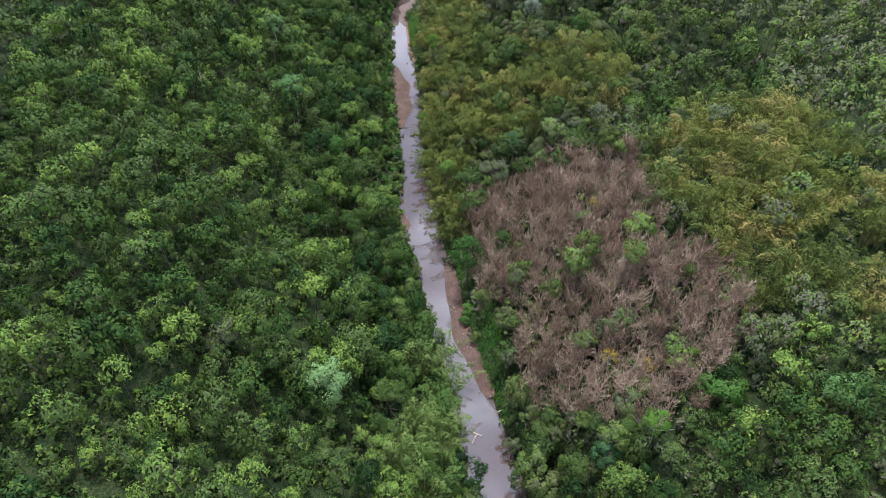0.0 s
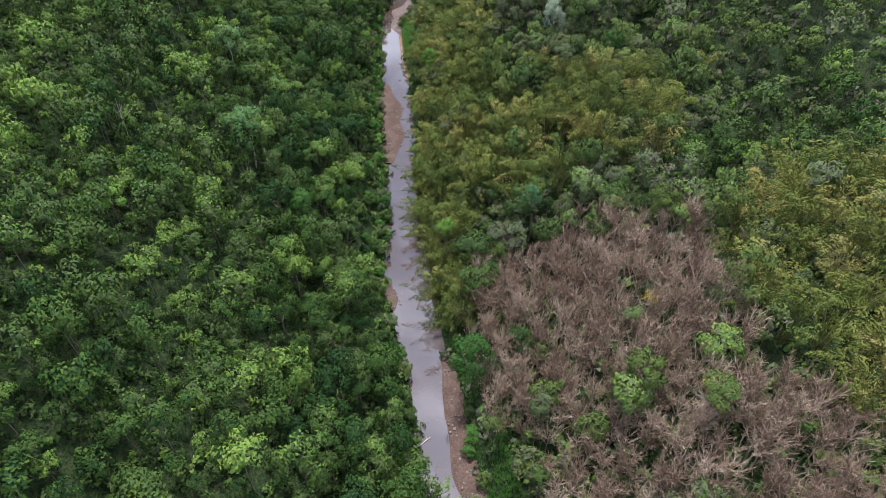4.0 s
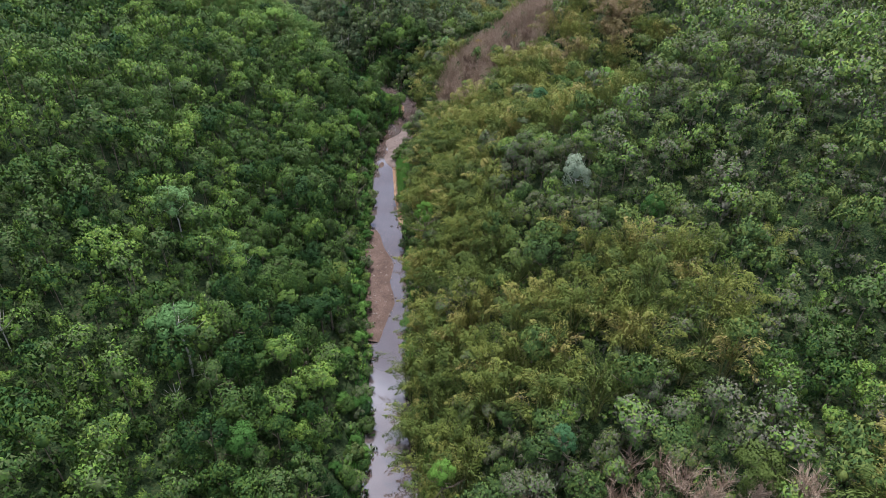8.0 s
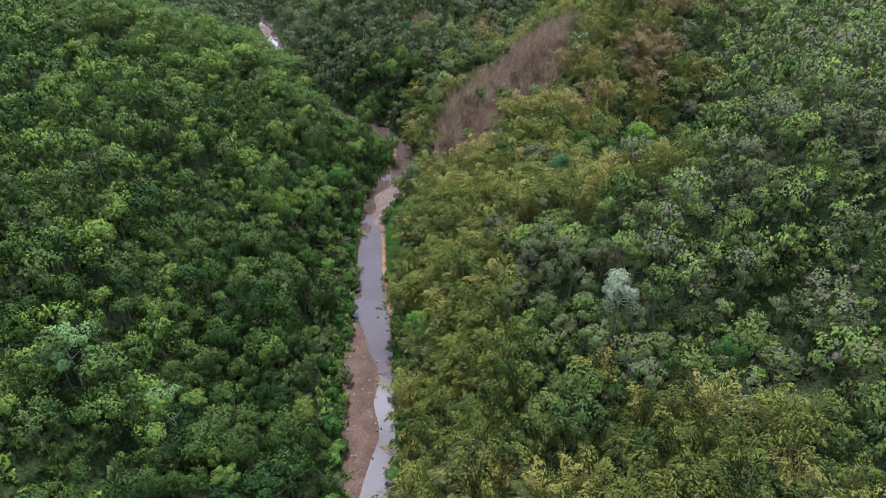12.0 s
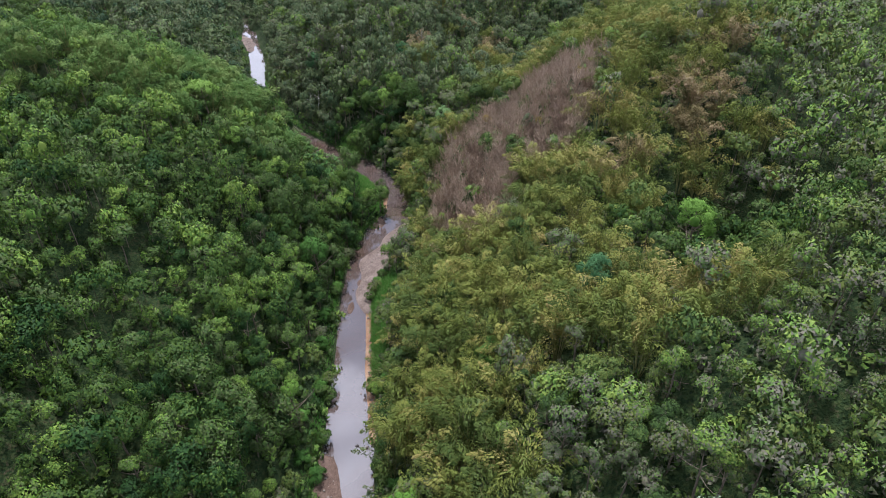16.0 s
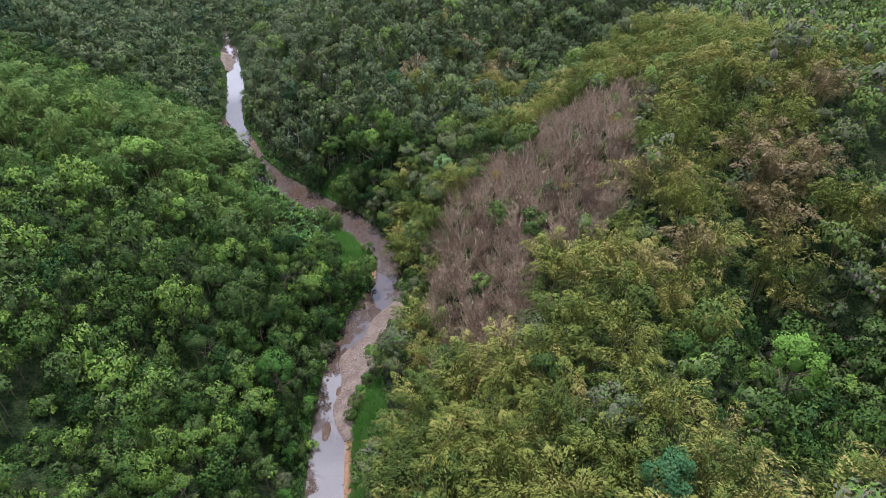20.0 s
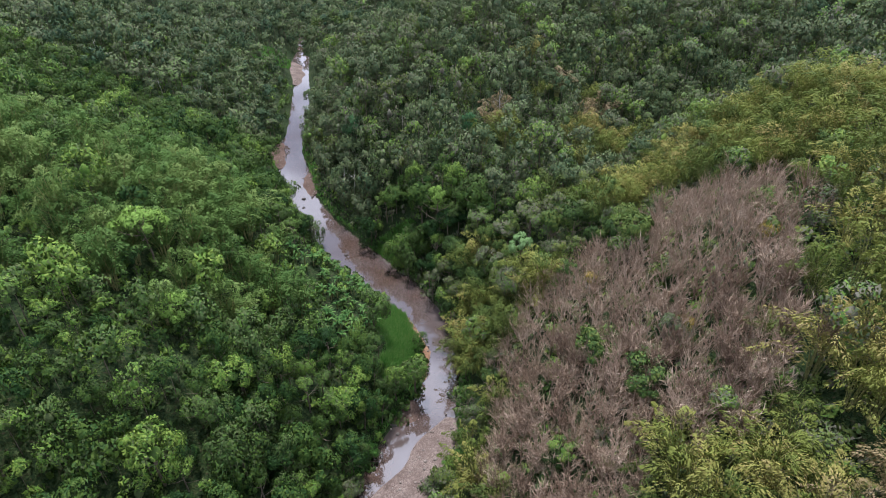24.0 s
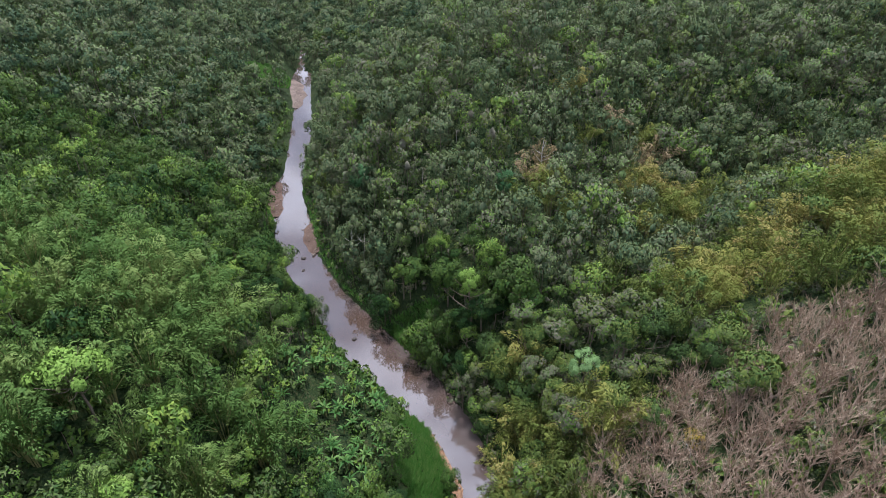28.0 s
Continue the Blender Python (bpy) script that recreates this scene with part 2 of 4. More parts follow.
# ---- the lie of the land ----
# the stream from upstream of the start to the far hills: x, y, half its width
RIVER = np.array([
    (24, -60, 4.5), (16, 5, 4.5), (9.5, 46, 4.3), (5.5, 66, 3.3), (1.0, 82.5, 3.6), (-0.2, 93, 3.4), (-3.0, 105, 3.3), (-6.2, 120, 4.2),
    (-8.2, 143, 3.2), (-9.8, 164, 3.4), (-13.0, 190, 4.1), (-13.8, 204, 3.6), (-16.0, 226, 3.0), (-17.8, 246, 2.7),
    (-15.6, 259, 4.9), (-13.2, 268, 5.8), (-11.4, 281, 2.6), (-12.2, 292, 2.8), (-18.6, 303.3, 3.2), (-27.0, 311.8, 4.2),
    (-37.4, 320.4, 4.6), (-49.0, 332.5, 3.4), (-59.4, 345, 3.8), (-63.5, 352.8, 4.1), (-66.6, 360.8, 3.6), (-72.9, 372.3, 3.9), (-75.7, 386, 2.2),
    (-78.7, 397.6, 2.4), (-82.1, 410.4, 2.8), (-88.2, 429.8, 2.6), (-91.0, 438, 2.3), (-96.7, 452.4, 3.1), (-102, 468.8, 3.1), (-105, 476, 1.0), (-116, 510, 0.6), (-150, 600, 0.8),
    (-330, 1100, 2.0),
], float)
# spurs and gullies on the valley's sides: x, y, rise, radius
SPURS = [
    (0, 252, 5.6, 60), (34, 360, -17, 28), (-36, 366, 9.5, 42), (42, 180, 7.7, 22), (-90, 294, 9.1, 30), (66, 288, 7.8, 30), (18, 324, -7.4, 16),
    (60, 126, -7.7, 16), (42, 228, -6.5, 22), (-30, 288, -8.3, 16), (-96, 132, 5.7, 60), (54, 324, 6.1, 16), (-18, 318, 4.7, 16), (54, 270, 7.9, 22),
    (-60, 294, 4.9, 16), (72, 156, 4.9, 16), (-96, 360, -4.7, 16), (-18, 384, 5, 30), (-30, 96, -5.5, 16), (-54, 72, 5.4, 16), (18, 186, 4.1, 22),
    (-48, 336, -3.5, 16), (-36, 174, -4.4, 16), (-60, 174, 4.3, 16),
]

# smaller hollows and knolls
HOLLOWS = [
    (-44, 330, 5.6, 24), (-48, 202, -5.2, 11), (-64, 230, 4.4, 11), (-24, 186, 5.1, 11), (56, 182, 4.5, 11), (-44, 238, -5.0, 14), (56, 238, -3.5, 11), (-40, 178, -4.1, 11),
    (-28, 50, -3.9, 11), (-88, 278, 3.9, 11), (44, 162, -3.3, 11), (28, 118, -2.8, 24), (52, 378, -3.1, 14), (-64, 230, 4.4, 11), (-40, 278, -2.9, 11), (28, 282, 2.7, 11),
]

# broad corrections of the slopes: shoulders, hollows and the gully behind the bamboo ridge
SHOULDERS = [
    (-4, 247, -12.0, 14), (70, 202, 10.5, 28), (-42, 124, -6.5, 14), (-52, 256, 4.9, 14), (-79, 187, 7.6, 28), (44, 172, -4.1, 14), (56, 310, 3.7, 40), (8, 352, -4.4, 20),
    (44, 388, 3.9, 20), (-70, 94, 3.6, 28), (-46, 328, -2.2, 40), (-34, 214, -2.6, 14), (2, 94, -3.1, 28), (62, 112, 2.8, 14), (74, 172, 3.4, 14), (62, 208, 4.6, 20),
    (-70, 172, 2.8, 14), (-40, 250, 2.6, 14), (54, 229, -11.0, 13), (44, 215, -6.0, 10),
]


def smooth(a, b, v):
    k = np.clip((v - a) / (b - a), 0, 1)
    return k * k * (3 - 2 * k)


def stream(x, y):
    """How far (x, y) lies from the water's edge (inside: minus), and on which side: 1 right, -1 left, looking downstream."""
    best, side, width = np.full(x.shape, 1e9), np.zeros(x.shape), np.zeros(x.shape)
    for (ax, ay, aw), (bx, by, bw) in zip(RIVER[:-1], RIVER[1:]):
        ux, uy = bx - ax, by - ay
        k = np.clip(((x - ax) * ux + (y - ay) * uy) / (ux * ux + uy * uy), 0, 1)
        px, py = x - ax - k * ux, y - ay - k * uy
        d = np.hypot(px, py)
        near = d < best
        best, side, width = np.where(near, d, best), np.where(near, np.sign(uy * px - ux * py), side), np.where(near, aw + k * (bw - aw), width)
    return best - width, side


def ripple(x, y, size):
    a, b = x / size, y / size
    return (np.sin(a * 1.7 + 1.3 * np.sin(b * 1.1 + 0.4)) + np.sin(b * 1.9 + 1.6 * np.sin(a * 0.9 + 2.1)) + np.sin((a + b) * 1.23 + 0.7)) / 3


def height(x, y):
    """The ground's height above the stream."""
    x, y = np.asarray(x, float), np.asarray(y, float)
    d, _ = stream(x, y)
    dd = np.maximum(d, 0)
    z = 1.3 + 36 * (1 - np.exp(-np.maximum(dd - 2, 0) / 38))
    rise = sum(h * np.exp(-((x - a) ** 2 + (y - b) ** 2) / r ** 2) for a, b, h, r in SPURS + HOLLOWS + SHOULDERS)
    z = z + rise * smooth(2, 14, d) + ripple(x, y, 7.0) * 0.9 * smooth(3, 15, d)
    z = z + smooth(90, 400, dd) * (28 + 24 * ripple(x, y, 130.0)) + smooth(110, 160, dd) * 2.5 * ripple(x, y, 3.4)
    bank = -1.4 + 2.7 * smooth(-1.6, 2.6, d)
    return np.where(d < 2.6, bank, z)


def arrays_mesh(name, verts, tris, quads=None, materials=(), slots=None, tone=None, flat=True, normals=None):
    """A mesh from arrays: corners, triangles, four-sided faces, the faces' material slots, and a tone and a normal for each corner."""
    me = bpy.data.meshes.new(name)
    quads = np.zeros((0, 4), int) if quads is None else quads
    me.vertices.add(len(verts))
    me.vertices.foreach_set("co", np.asarray(verts, np.float32).ravel())
    nt, nq = len(tris), len(quads)
    me.loops.add(nt * 3 + nq * 4)
    me.loops.foreach_set("vertex_index", np.concatenate([np.asarray(tris, np.int32).ravel(), np.asarray(quads, np.int32).ravel()]).astype(np.int32))
    me.polygons.add(nt + nq)
    me.polygons.foreach_set("loop_start", np.concatenate([np.arange(nt) * 3, nt * 3 + np.arange(nq) * 4]).astype(np.int32))
    for m in materials:
        me.materials.append(m)
    if slots is not None:
        me.polygons.foreach_set("material_index", np.asarray(slots, np.int32))
    if tone is not None:
        a = me.attributes.new("tone", "FLOAT", "POINT")
        a.data.foreach_set("value", np.asarray(tone, np.float32))
    me.polygons.foreach_set("use_smooth", np.full(nt + nq, not flat or normals is not None))
    me.update(calc_edges=True)
    if normals is not None:
        a = me.attributes.new("custom_normal", "FLOAT_VECTOR", "POINT")
        a.data.foreach_set("vector", np.asarray(normals, np.float32).ravel())
    return me


def spaced(stops):
    return np.concatenate([np.arange(a, b, s) for a, b, s in stops])


gx = spaced([(-3000, -600, 200), (-600, -280, 40), (-280, -130, 7), (-130, 100, 2.2), (100, 200, 7), (200, 600, 40), (600, 3001, 200)])
gy = spaced([(-3000, -400, 200), (-400, -20, 38), (-20, 470, 2.4), (470, 660, 6), (660, 1000, 40), (1000, 4001, 200)])
X, Y = np.meshgrid(gx, gy)
Z = height(X, Y)
nx, ny = len(gx), len(gy)
i = (np.arange(ny - 1)[:, None] * nx + np.arange(nx - 1)).ravel()
ground = tagged(new("ground", arrays_mesh("ground", np.stack([X, Y, Z], -1).reshape(-1, 3), np.zeros((0, 3), int), np.stack([i, i + 1, i + nx + 1, i + nx], -1), [SOIL], flat=False)),
                "steep valley slopes of dark earth and low green undergrowth", "ground", kind="structure")


def along(step=2.0):
    """Points, ways and half widths at even steps down the stream, rounded through its bends."""
    seg = np.hypot(*np.diff(RIVER[:, :2], axis=0).T)
    s = np.concatenate([[0], np.cumsum(seg)])
    q = np.arange(0, s[-1], step)
    c = np.stack([np.interp(q, s, RIVER[:, k]) for k in range(3)], -1)
    w = np.gradient(c[:, :2], axis=0)
    return c, w / np.linalg.norm(w, axis=1, keepdims=True)


mid, way = along()
off = np.stack([way[:, 1], -way[:, 0]], -1)
cols = np.linspace(-1, 1, 7)
wv = np.concatenate([np.concatenate([mid[:, :2] + off * (mid[:, 2:] + 1.3) * c, np.zeros((len(mid), 1))], -1)[:, None] for c in cols], 1).reshape(-1, 3)
i = (np.arange(len(mid) - 1)[:, None] * 7 + np.arange(6)).ravel()
river = tagged(new("water", arrays_mesh("water", wv, np.zeros((0, 3), int), np.stack([i, i + 1, i + 8, i + 7], -1), [WATER], flat=False)),
               "shallow muddy brown stream with a smooth glossy surface", "river", kind="structure")

# ---- building bricks for plants ----
rng = np.random.default_rng(5)


class Heap:
    """Collects corners and faces of one mesh."""

    def __init__(self):
        self.v, self.t, self.n = [], [], 0

    def tri(self, v):
        self.t.append(np.arange(len(v)).reshape(-1, 3) + self.n)
        self.v.append(v)
        self.n += len(v)

    def solid(self, v, t):
        self.t.append(np.asarray(t) + self.n)
        self.v.append(v)
        self.n += len(v)

    def done(self):
        return np.concatenate(self.v), np.concatenate(self.t), np.zeros((0, 4), int)


def unit(v):
    return v / np.maximum(np.linalg.norm(v, axis=-1, keepdims=True), 1e-9)


def leaves(heap, at, out, length, width, droop=0.25):
    """Leaf sprays at points, facing out: three-sided, with a drooping tip."""
    n = len(at)
    side = unit(np.cross(out, rng.normal(size=(n, 3))))
    tip = unit(np.cross(side, out))
    ln, wd = length * rng.uniform(0.65, 1.35, (n, 1)), width * rng.uniform(0.7, 1.3, (n, 1))
    down = np.array([0, 0, -1.0])
    a, b = at - tip * ln * 0.5, at + tip * ln * 0.5 + down * ln * droop
    heap.tri(np.stack([a + side * wd * 0.5, a - side * wd * 0.5, b], 1).reshape(-1, 3))


def soft_normals(arrays, centre=(0, 0, -0.35), hold=0.5):
    """Normals of a leafy mass: those of its leaves, drawn towards the way out from its centre, so that it shades as a whole."""
    v, t, q = arrays
    n = np.zeros_like(v)
    for f in (t, q):
        if len(f):
            w = unit(np.cross(v[f[:, 1]] - v[f[:, 0]], v[f[:, 2]] - v[f[:, 0]]))
            for c in range(f.shape[1]):
                np.add.at(n, f[:, c], w)
    return unit(unit(n) * (1 - hold) + unit(v - np.asarray(centre, float)) * hold)


def ico(level):
    bm = bmesh.new()
    bmesh.ops.create_icosphere(bm, subdivisions=level, radius=1.0)
    v, t = np.array([q.co for q in bm.verts]), np.array([[q.index for q in f.verts] for f in bm.faces])
    bm.free()
    return v, t


BALL, BALL2 = ico(1), ico(2)


def tube(heap, points, radii, sides=5):
    """A tapering limb along points."""
    p = np.asarray(points, float)
    w = unit(np.gradient(p, axis=0))
    s = unit(np.cross(w, np.array([0.31, 0.83, 0.46])))
    u = np.cross(w, s)
    a = np.arange(sides) * 2 * np.pi / sides
    ring = (p[:, None] + np.asarray(radii, float)[:, None, None] * (np.cos(a)[None, :, None] * s[:, None] + np.sin(a)[None, :, None] * u[:, None])).reshape(-1, 3)
    k = len(p)
    i = (np.arange(k - 1)[:, None] * sides + np.arange(sides)).ravel()
    j = (np.arange(k - 1)[:, None] * sides + (np.arange(sides) + 1) % sides).ravel()
    heap.solid(ring, np.concatenate([np.stack([i, j, j + sides], -1), np.stack([i, j + sides, i + sides], -1)]))


def crown(lobes, per_lobe, leaf=0.16, flatten=0.75, drape=0.0, core=0.62, spread=0.66, lobe=(0.27, 0.46), ball=None):
    """A crown of radius 1 round the origin, of uneven leafy lobes on a shaded heart; drape hangs lobes down its sides."""
    h = Heap()
    up = rng.uniform(-0.15 - drape, 1, lobes)
    turn = np.arange(lobes) * 2.4 + rng.uniform(0, 1, lobes)
    flat = np.sqrt(np.maximum(1 - np.clip(up, -0.3, 1) ** 2, 0)) * rng.uniform(0.7, 1.12, lobes)
    c = np.stack([np.cos(turn) * flat * spread, np.sin(turn) * flat * spread, up * spread * flatten], -1)
    c[0] = (rng.uniform(-0.15, 0.15), rng.uniform(-0.15, 0.15), 0.34)
    if core:
        v, t = ball or BALL2
        h.solid(v * (core, core, core * (0.85 + drape * 0.35)) * rng.uniform(0.8, 1.1, (len(v), 1)) - (0, 0, 0.08 + 0.1 * drape), t)
    for p in c:
        r = rng.uniform(*lobe)
        s = np.array([1, 1, rng.uniform(0.65, 0.95) + drape * 0.5])
        n = unit(rng.normal(size=(per_lobe, 3)) + (0, 0, 0.35) + unit(p[None] + (0, 0, 0.05)) * 0.8)
        leaves(h, p + n * s * r * rng.uniform(0.62, 1.12, (per_lobe, 1)), unit(n + rng.normal(size=n.shape) * 0.32), leaf, leaf * 0.7, 0.3)
    return h.done()


def trunk(tall, thick, lean=0.1, limbs=4, sides=5, reach=0.55):
    """A tapered trunk with a few limbs, from the ground up to tall."""
    h = Heap()
    sway = rng.uniform(-lean, lean, 2)
    top = np.array([sway[0] * tall, sway[1] * tall, tall])
    tube(h, [(0, 0, -0.6), top * 0.35 + (0.04, 0, 0), top * 0.7, top], [thick * 1.25, thick, thick * 0.75, thick * 0.3], sides)
    for k in range(limbs):
        a, f = k * 2.4 + rng.uniform(0, 1), rng.uniform(0.45, 0.85)
        o = np.array([math.cos(a), math.sin(a), rng.uniform(0.5, 1.0)]) * tall * reach * (1.1 - f)
        tube(h, [top * f, top * f + o * 0.5 + (0, 0, -0.03), top * f + o], [thick * 0.5, thick * 0.35, thick * 0.12], 4)
    return h.done()


def bamboo(culms, blades, stout=1.0):
    """A clump of arching culms: stems, and the feathery plume of narrow hanging leaves on each, with a tone for each plume. Height about 1."""
    stem, leaf, tones = Heap(), Heap(), []
    for k in range(culms):
        a = k * 2.4 + rng.uniform(-0.4, 0.4)
        lean = 0.08 + 0.70 * math.sqrt((k + 0.5) / culms) * rng.uniform(0.5, 1.2)
        o = np.array([math.cos(a), math.sin(a), 0])
        top = rng.uniform(0.72, 1.08) * (1.1 - 0.4 * lean)
        u = np.linspace(0, 1, 7)[:, None]
        p = o * (0.04 + lean * u ** 2.2) + np.array([0, 0, 1]) * top * (1.62 * u - 0.68 * u ** 3.2 - 0.02)
        tube(stem, p[:5:2], [0.009, 0.008, 0.005], 3)
        f = 1 - rng.uniform(0, 0.7, (blades, 1)) ** 1.15
        at = np.stack([np.interp(f[:, 0], u[:, 0], p[:, c]) for c in range(3)], -1)
        ahead = unit(np.stack([np.interp(f[:, 0], u[:, 0], np.gradient(p[:, c])) for c in range(3)], -1))
        round_ = rng.normal(size=at.shape)
        round_ = unit(round_ - ahead * (round_ * ahead).sum(-1, keepdims=True) + (0, 0, 0.1))
        wide = (0.105 * stout * np.sin(np.clip((f - 0.27) * 4.2, 0, 3.05)) + 0.008) * rng.uniform(0.5, 1.1, f.shape)
        at = at + round_ * wide
        tip = unit(ahead * 0.8 + round_ * 0.5 + (0, 0, -0.55))
        ln, wd = rng.uniform(0.024, 0.046, f.shape) * stout, rng.uniform(0.0055, 0.009, f.shape) * stout
        across = unit(np.cross(round_ + rng.normal(size=at.shape) * 0.25, tip))
        leaf.tri(np.stack([at - tip * ln * 0.4 + across * wd, at - tip * ln * 0.4 - across * wd, at + tip * ln * 0.6], 1).reshape(-1, 3))
        tones.append(np.full(blades * 3, rng.uniform(-0.28, 0.28)))
    return stem.done(), leaf.done(), np.concatenate(tones)


def bare(limbs, twigs):
    """A leafless tree of height about 1: its limbs, and its haze of thin twigs."""
    wood, thin = Heap(), Heap()
    sway = rng.uniform(-0.08, 0.08, 2)
    top = np.array([sway[0], sway[1], 0.8])
    tube(wood, [(0, 0, -0.08), top * 0.5, top], [0.015, 0.011, 0.005], 4)
    for k in range(limbs):
        a, f = k * 2.4 + rng.uniform(0, 1.2), rng.uniform(0.28, 0.95)
        o = np.array([math.cos(a) * 0.5, math.sin(a) * 0.5, rng.uniform(0.7, 1.15)]) * rng.uniform(0.26, 0.42)
        s = top * f
        bend = s + o * 0.55 + (0, 0, -0.02)
        tube(wood, [s, bend, s + o], [0.0065, 0.0045, 0.0022], 3)
        n = twigs
        g = rng.uniform(0.25, 1.0, (n, 1))
        at = s + o * g
        w = unit(unit(o) * 0.8 + rng.normal(size=(n, 3)) * 0.5 + (0, 0, 0.35)) * rng.uniform(0.07, 0.19, (n, 1))
        c = unit(np.cross(w, rng.normal(size=(n, 3)))) * 0.0044
        thin.tri(np.stack([at - c, at + c, at + w], 1).reshape(-1, 3))
    return wood.done(), thin.done()


def combined(parts, centre=(0, 0, 0.9), hold=0.5):
    """Several arrays as one, each with its own material slot; the first is the foliage."""
    v, t, q, st, sq, nm, n = [], [], [], [], [], [], 0
    for slot, (pv, pt, pq) in enumerate(parts):
        v.append(pv), t.append(pt + n), q.append(pq + n)
        nm.append(soft_normals((pv, pt, pq), centre, 0.0 if slot else hold))
        st.append(np.full(len(pt), slot)), sq.append(np.full(len(pq), slot))
        n += len(pv)
    return np.concatenate(v), np.concatenate(t), np.concatenate(q), np.concatenate(st), np.concatenate(sq), np.concatenate(nm)


def planted(name, kinds, spots, materials):
    """ONE mesh of many plants: kinds are combined arrays, spots rows of x, y, z, width, height, turn, kind, tone."""
    V, T, Q, ST, SQ, TN, NM, n = [], [], [], [], [], [], [], 0
    for k, (v, t, q, st, sq, nm) in enumerate(kinds):
        s = spots[spots[:, 6].astype(int) == k]
        if not len(s):
            continue
        c, sn = np.cos(s[:, 5])[:, None], np.sin(s[:, 5])[:, None]
        px = (v[:, 0] * c - v[:, 1] * sn) * s[:, 3:4] + s[:, 0:1]
        py = (v[:, 0] * sn + v[:, 1] * c) * s[:, 3:4] + s[:, 1:2]
        pz = v[None, :, 2] * s[:, 4:5] + s[:, 2:3]
        V.append(np.stack([px, py, pz], -1).reshape(-1, 3))
        NM.append(np.stack([nm[:, 0] * c - nm[:, 1] * sn, nm[:, 0] * sn + nm[:, 1] * c, np.broadcast_to(nm[None, :, 2], px.shape)], -1).reshape(-1, 3))
        o = (np.arange(len(s)) * len(v) + n)[:, None, None]
        T.append((t[None] + o).reshape(-1, 3)), Q.append((q[None] + o).reshape(-1, 4))
        ST.append(np.tile(st, len(s))), SQ.append(np.tile(sq, len(s)))
        TN.append(np.repeat(s[:, 7], len(v)))
        n += len(s) * len(v)
    return new(name, arrays_mesh(name, np.concatenate(V), np.concatenate(T), np.concatenate(Q), materials, np.concatenate([*ST, *SQ]), np.concatenate(TN), normals=np.concatenate(NM)))


def part(name, arrays, material, parent, label="", at=None, normals=None, tone=None):
    v, t, q = arrays
    me = arrays_mesh(name, v, t, q, [material], normals=normals, tone=tone)
    ob = new(name, me)
    ob.parent = parent
    if at is not None:
        ob.matrix_basis = at
    return tagged(ob, label) if label else ob

# ---- what grows where ----
# leafless stands and bamboo slopes: x, y, half length across, half length along the valley
BARE_STANDS = [(22, 99, 20, 19), (30, 68, 17, 17), (6, 263, 9, 16), (14, 275, 16, 19), (22, 270, 12, 18), (8, 248, 8, 14), (27, 287, 12, 15)]
BAMBOO_SLOPES = [(24, 143, 22, 16), (58, 92, 17, 34), (0, 128, 7, 34), (3, 170, 8, 32), (12, 222, 18, 26), (34, 250, 26, 30), (4, 268, 10, 34), (30, 205, 14, 14), (40, 320, 30, 20),
                 (62, 300, 22, 30), (-7, 290, 3.5, 16), (14, 366, 16, 16), (2, 205, 8, 16)]
SPUR_BAMBOO = [(-5, 339, 9, 6), (20, 347, 10, 7), (44, 352, 9, 8)]
FRESH_SLOPES = [(-70, 285, 34, 20), (-52, 280, 10, 9), (0, 62, 5, 20), (-2, 50, 5, 12)]


def inside(ellipses, x, y, fuzz):
    v = np.full(x.shape, -9.0)
    for a, b, r, s in ellipses:
        v = np.maximum(v, 1 - np.hypot((x - a) / r, (y - b) / s))
    return v + fuzz > 0


def belt(y):
    """The wooded width of the valley: its left and right bounds."""
    at = [0, 24, 144, 168, 192, 264, 312, 432, 456, 480, 528, 600, 660]
    return (np.interp(y, at, [-60, -64, -122, -108, -116, -160, -184, -208, -190, -178, -166, -170, -180]),
            np.interp(y, at, [60, 64, 126, 122, 116, 158, 170, 106, 62, -16, -72, -128, -158]))


def scatter(step, low=14, high=640, seed=1):
    g = np.random.default_rng(seed)
    xs, ys = np.meshgrid(np.arange(-212, 175, step), np.arange(low, high, step * 0.87))
    xs = xs + (np.arange(xs.shape[0]) % 2)[:, None] * step * 0.5
    xs, ys = xs.ravel() + g.uniform(-0.42, 0.42, xs.size) * step, ys.ravel() + g.uniform(-0.42, 0.42, ys.size) * step
    a, b = belt(ys)
    keep = (xs > a) & (xs < b) 
    xs, ys = xs[keep], ys[keep]
    d, side = stream(xs, ys)
    return xs, ys, d, side, g

# open grass by the water: x, y, half sizes
MEADOWS = [(-21.0, 296, 5.5, 8.5), (-19, 284, 3.0, 6), (-11.0, 236, 3.0, 15), (9.5, 68, 2.2, 22), (-30, 322, 7, 3.5), (-107, 447, 6, 15)]
PARCHED_SPOTS = [(49, 254, 7, 6), (36, 243, 6, 5), (60, 262, 6, 5), (14, 366, 6, 5),(-9, 345, 5, 4)]
LOW_BANKS = [(-32, 307, 9, 5.5), (-42, 315, 8, 5)]
# gullies on the dry side, planted with the darker forest of the left bank
GULLY_WOODS = [(50, 224, 17, 15), (46, 40, 32, 15), (62, 128, 16, 12)]
BANANAS = [(-36, 297, 8, 11), (-30, 289, 5, 8)]

xs, ys, d, side, g = scatter(3.6, seed=3)
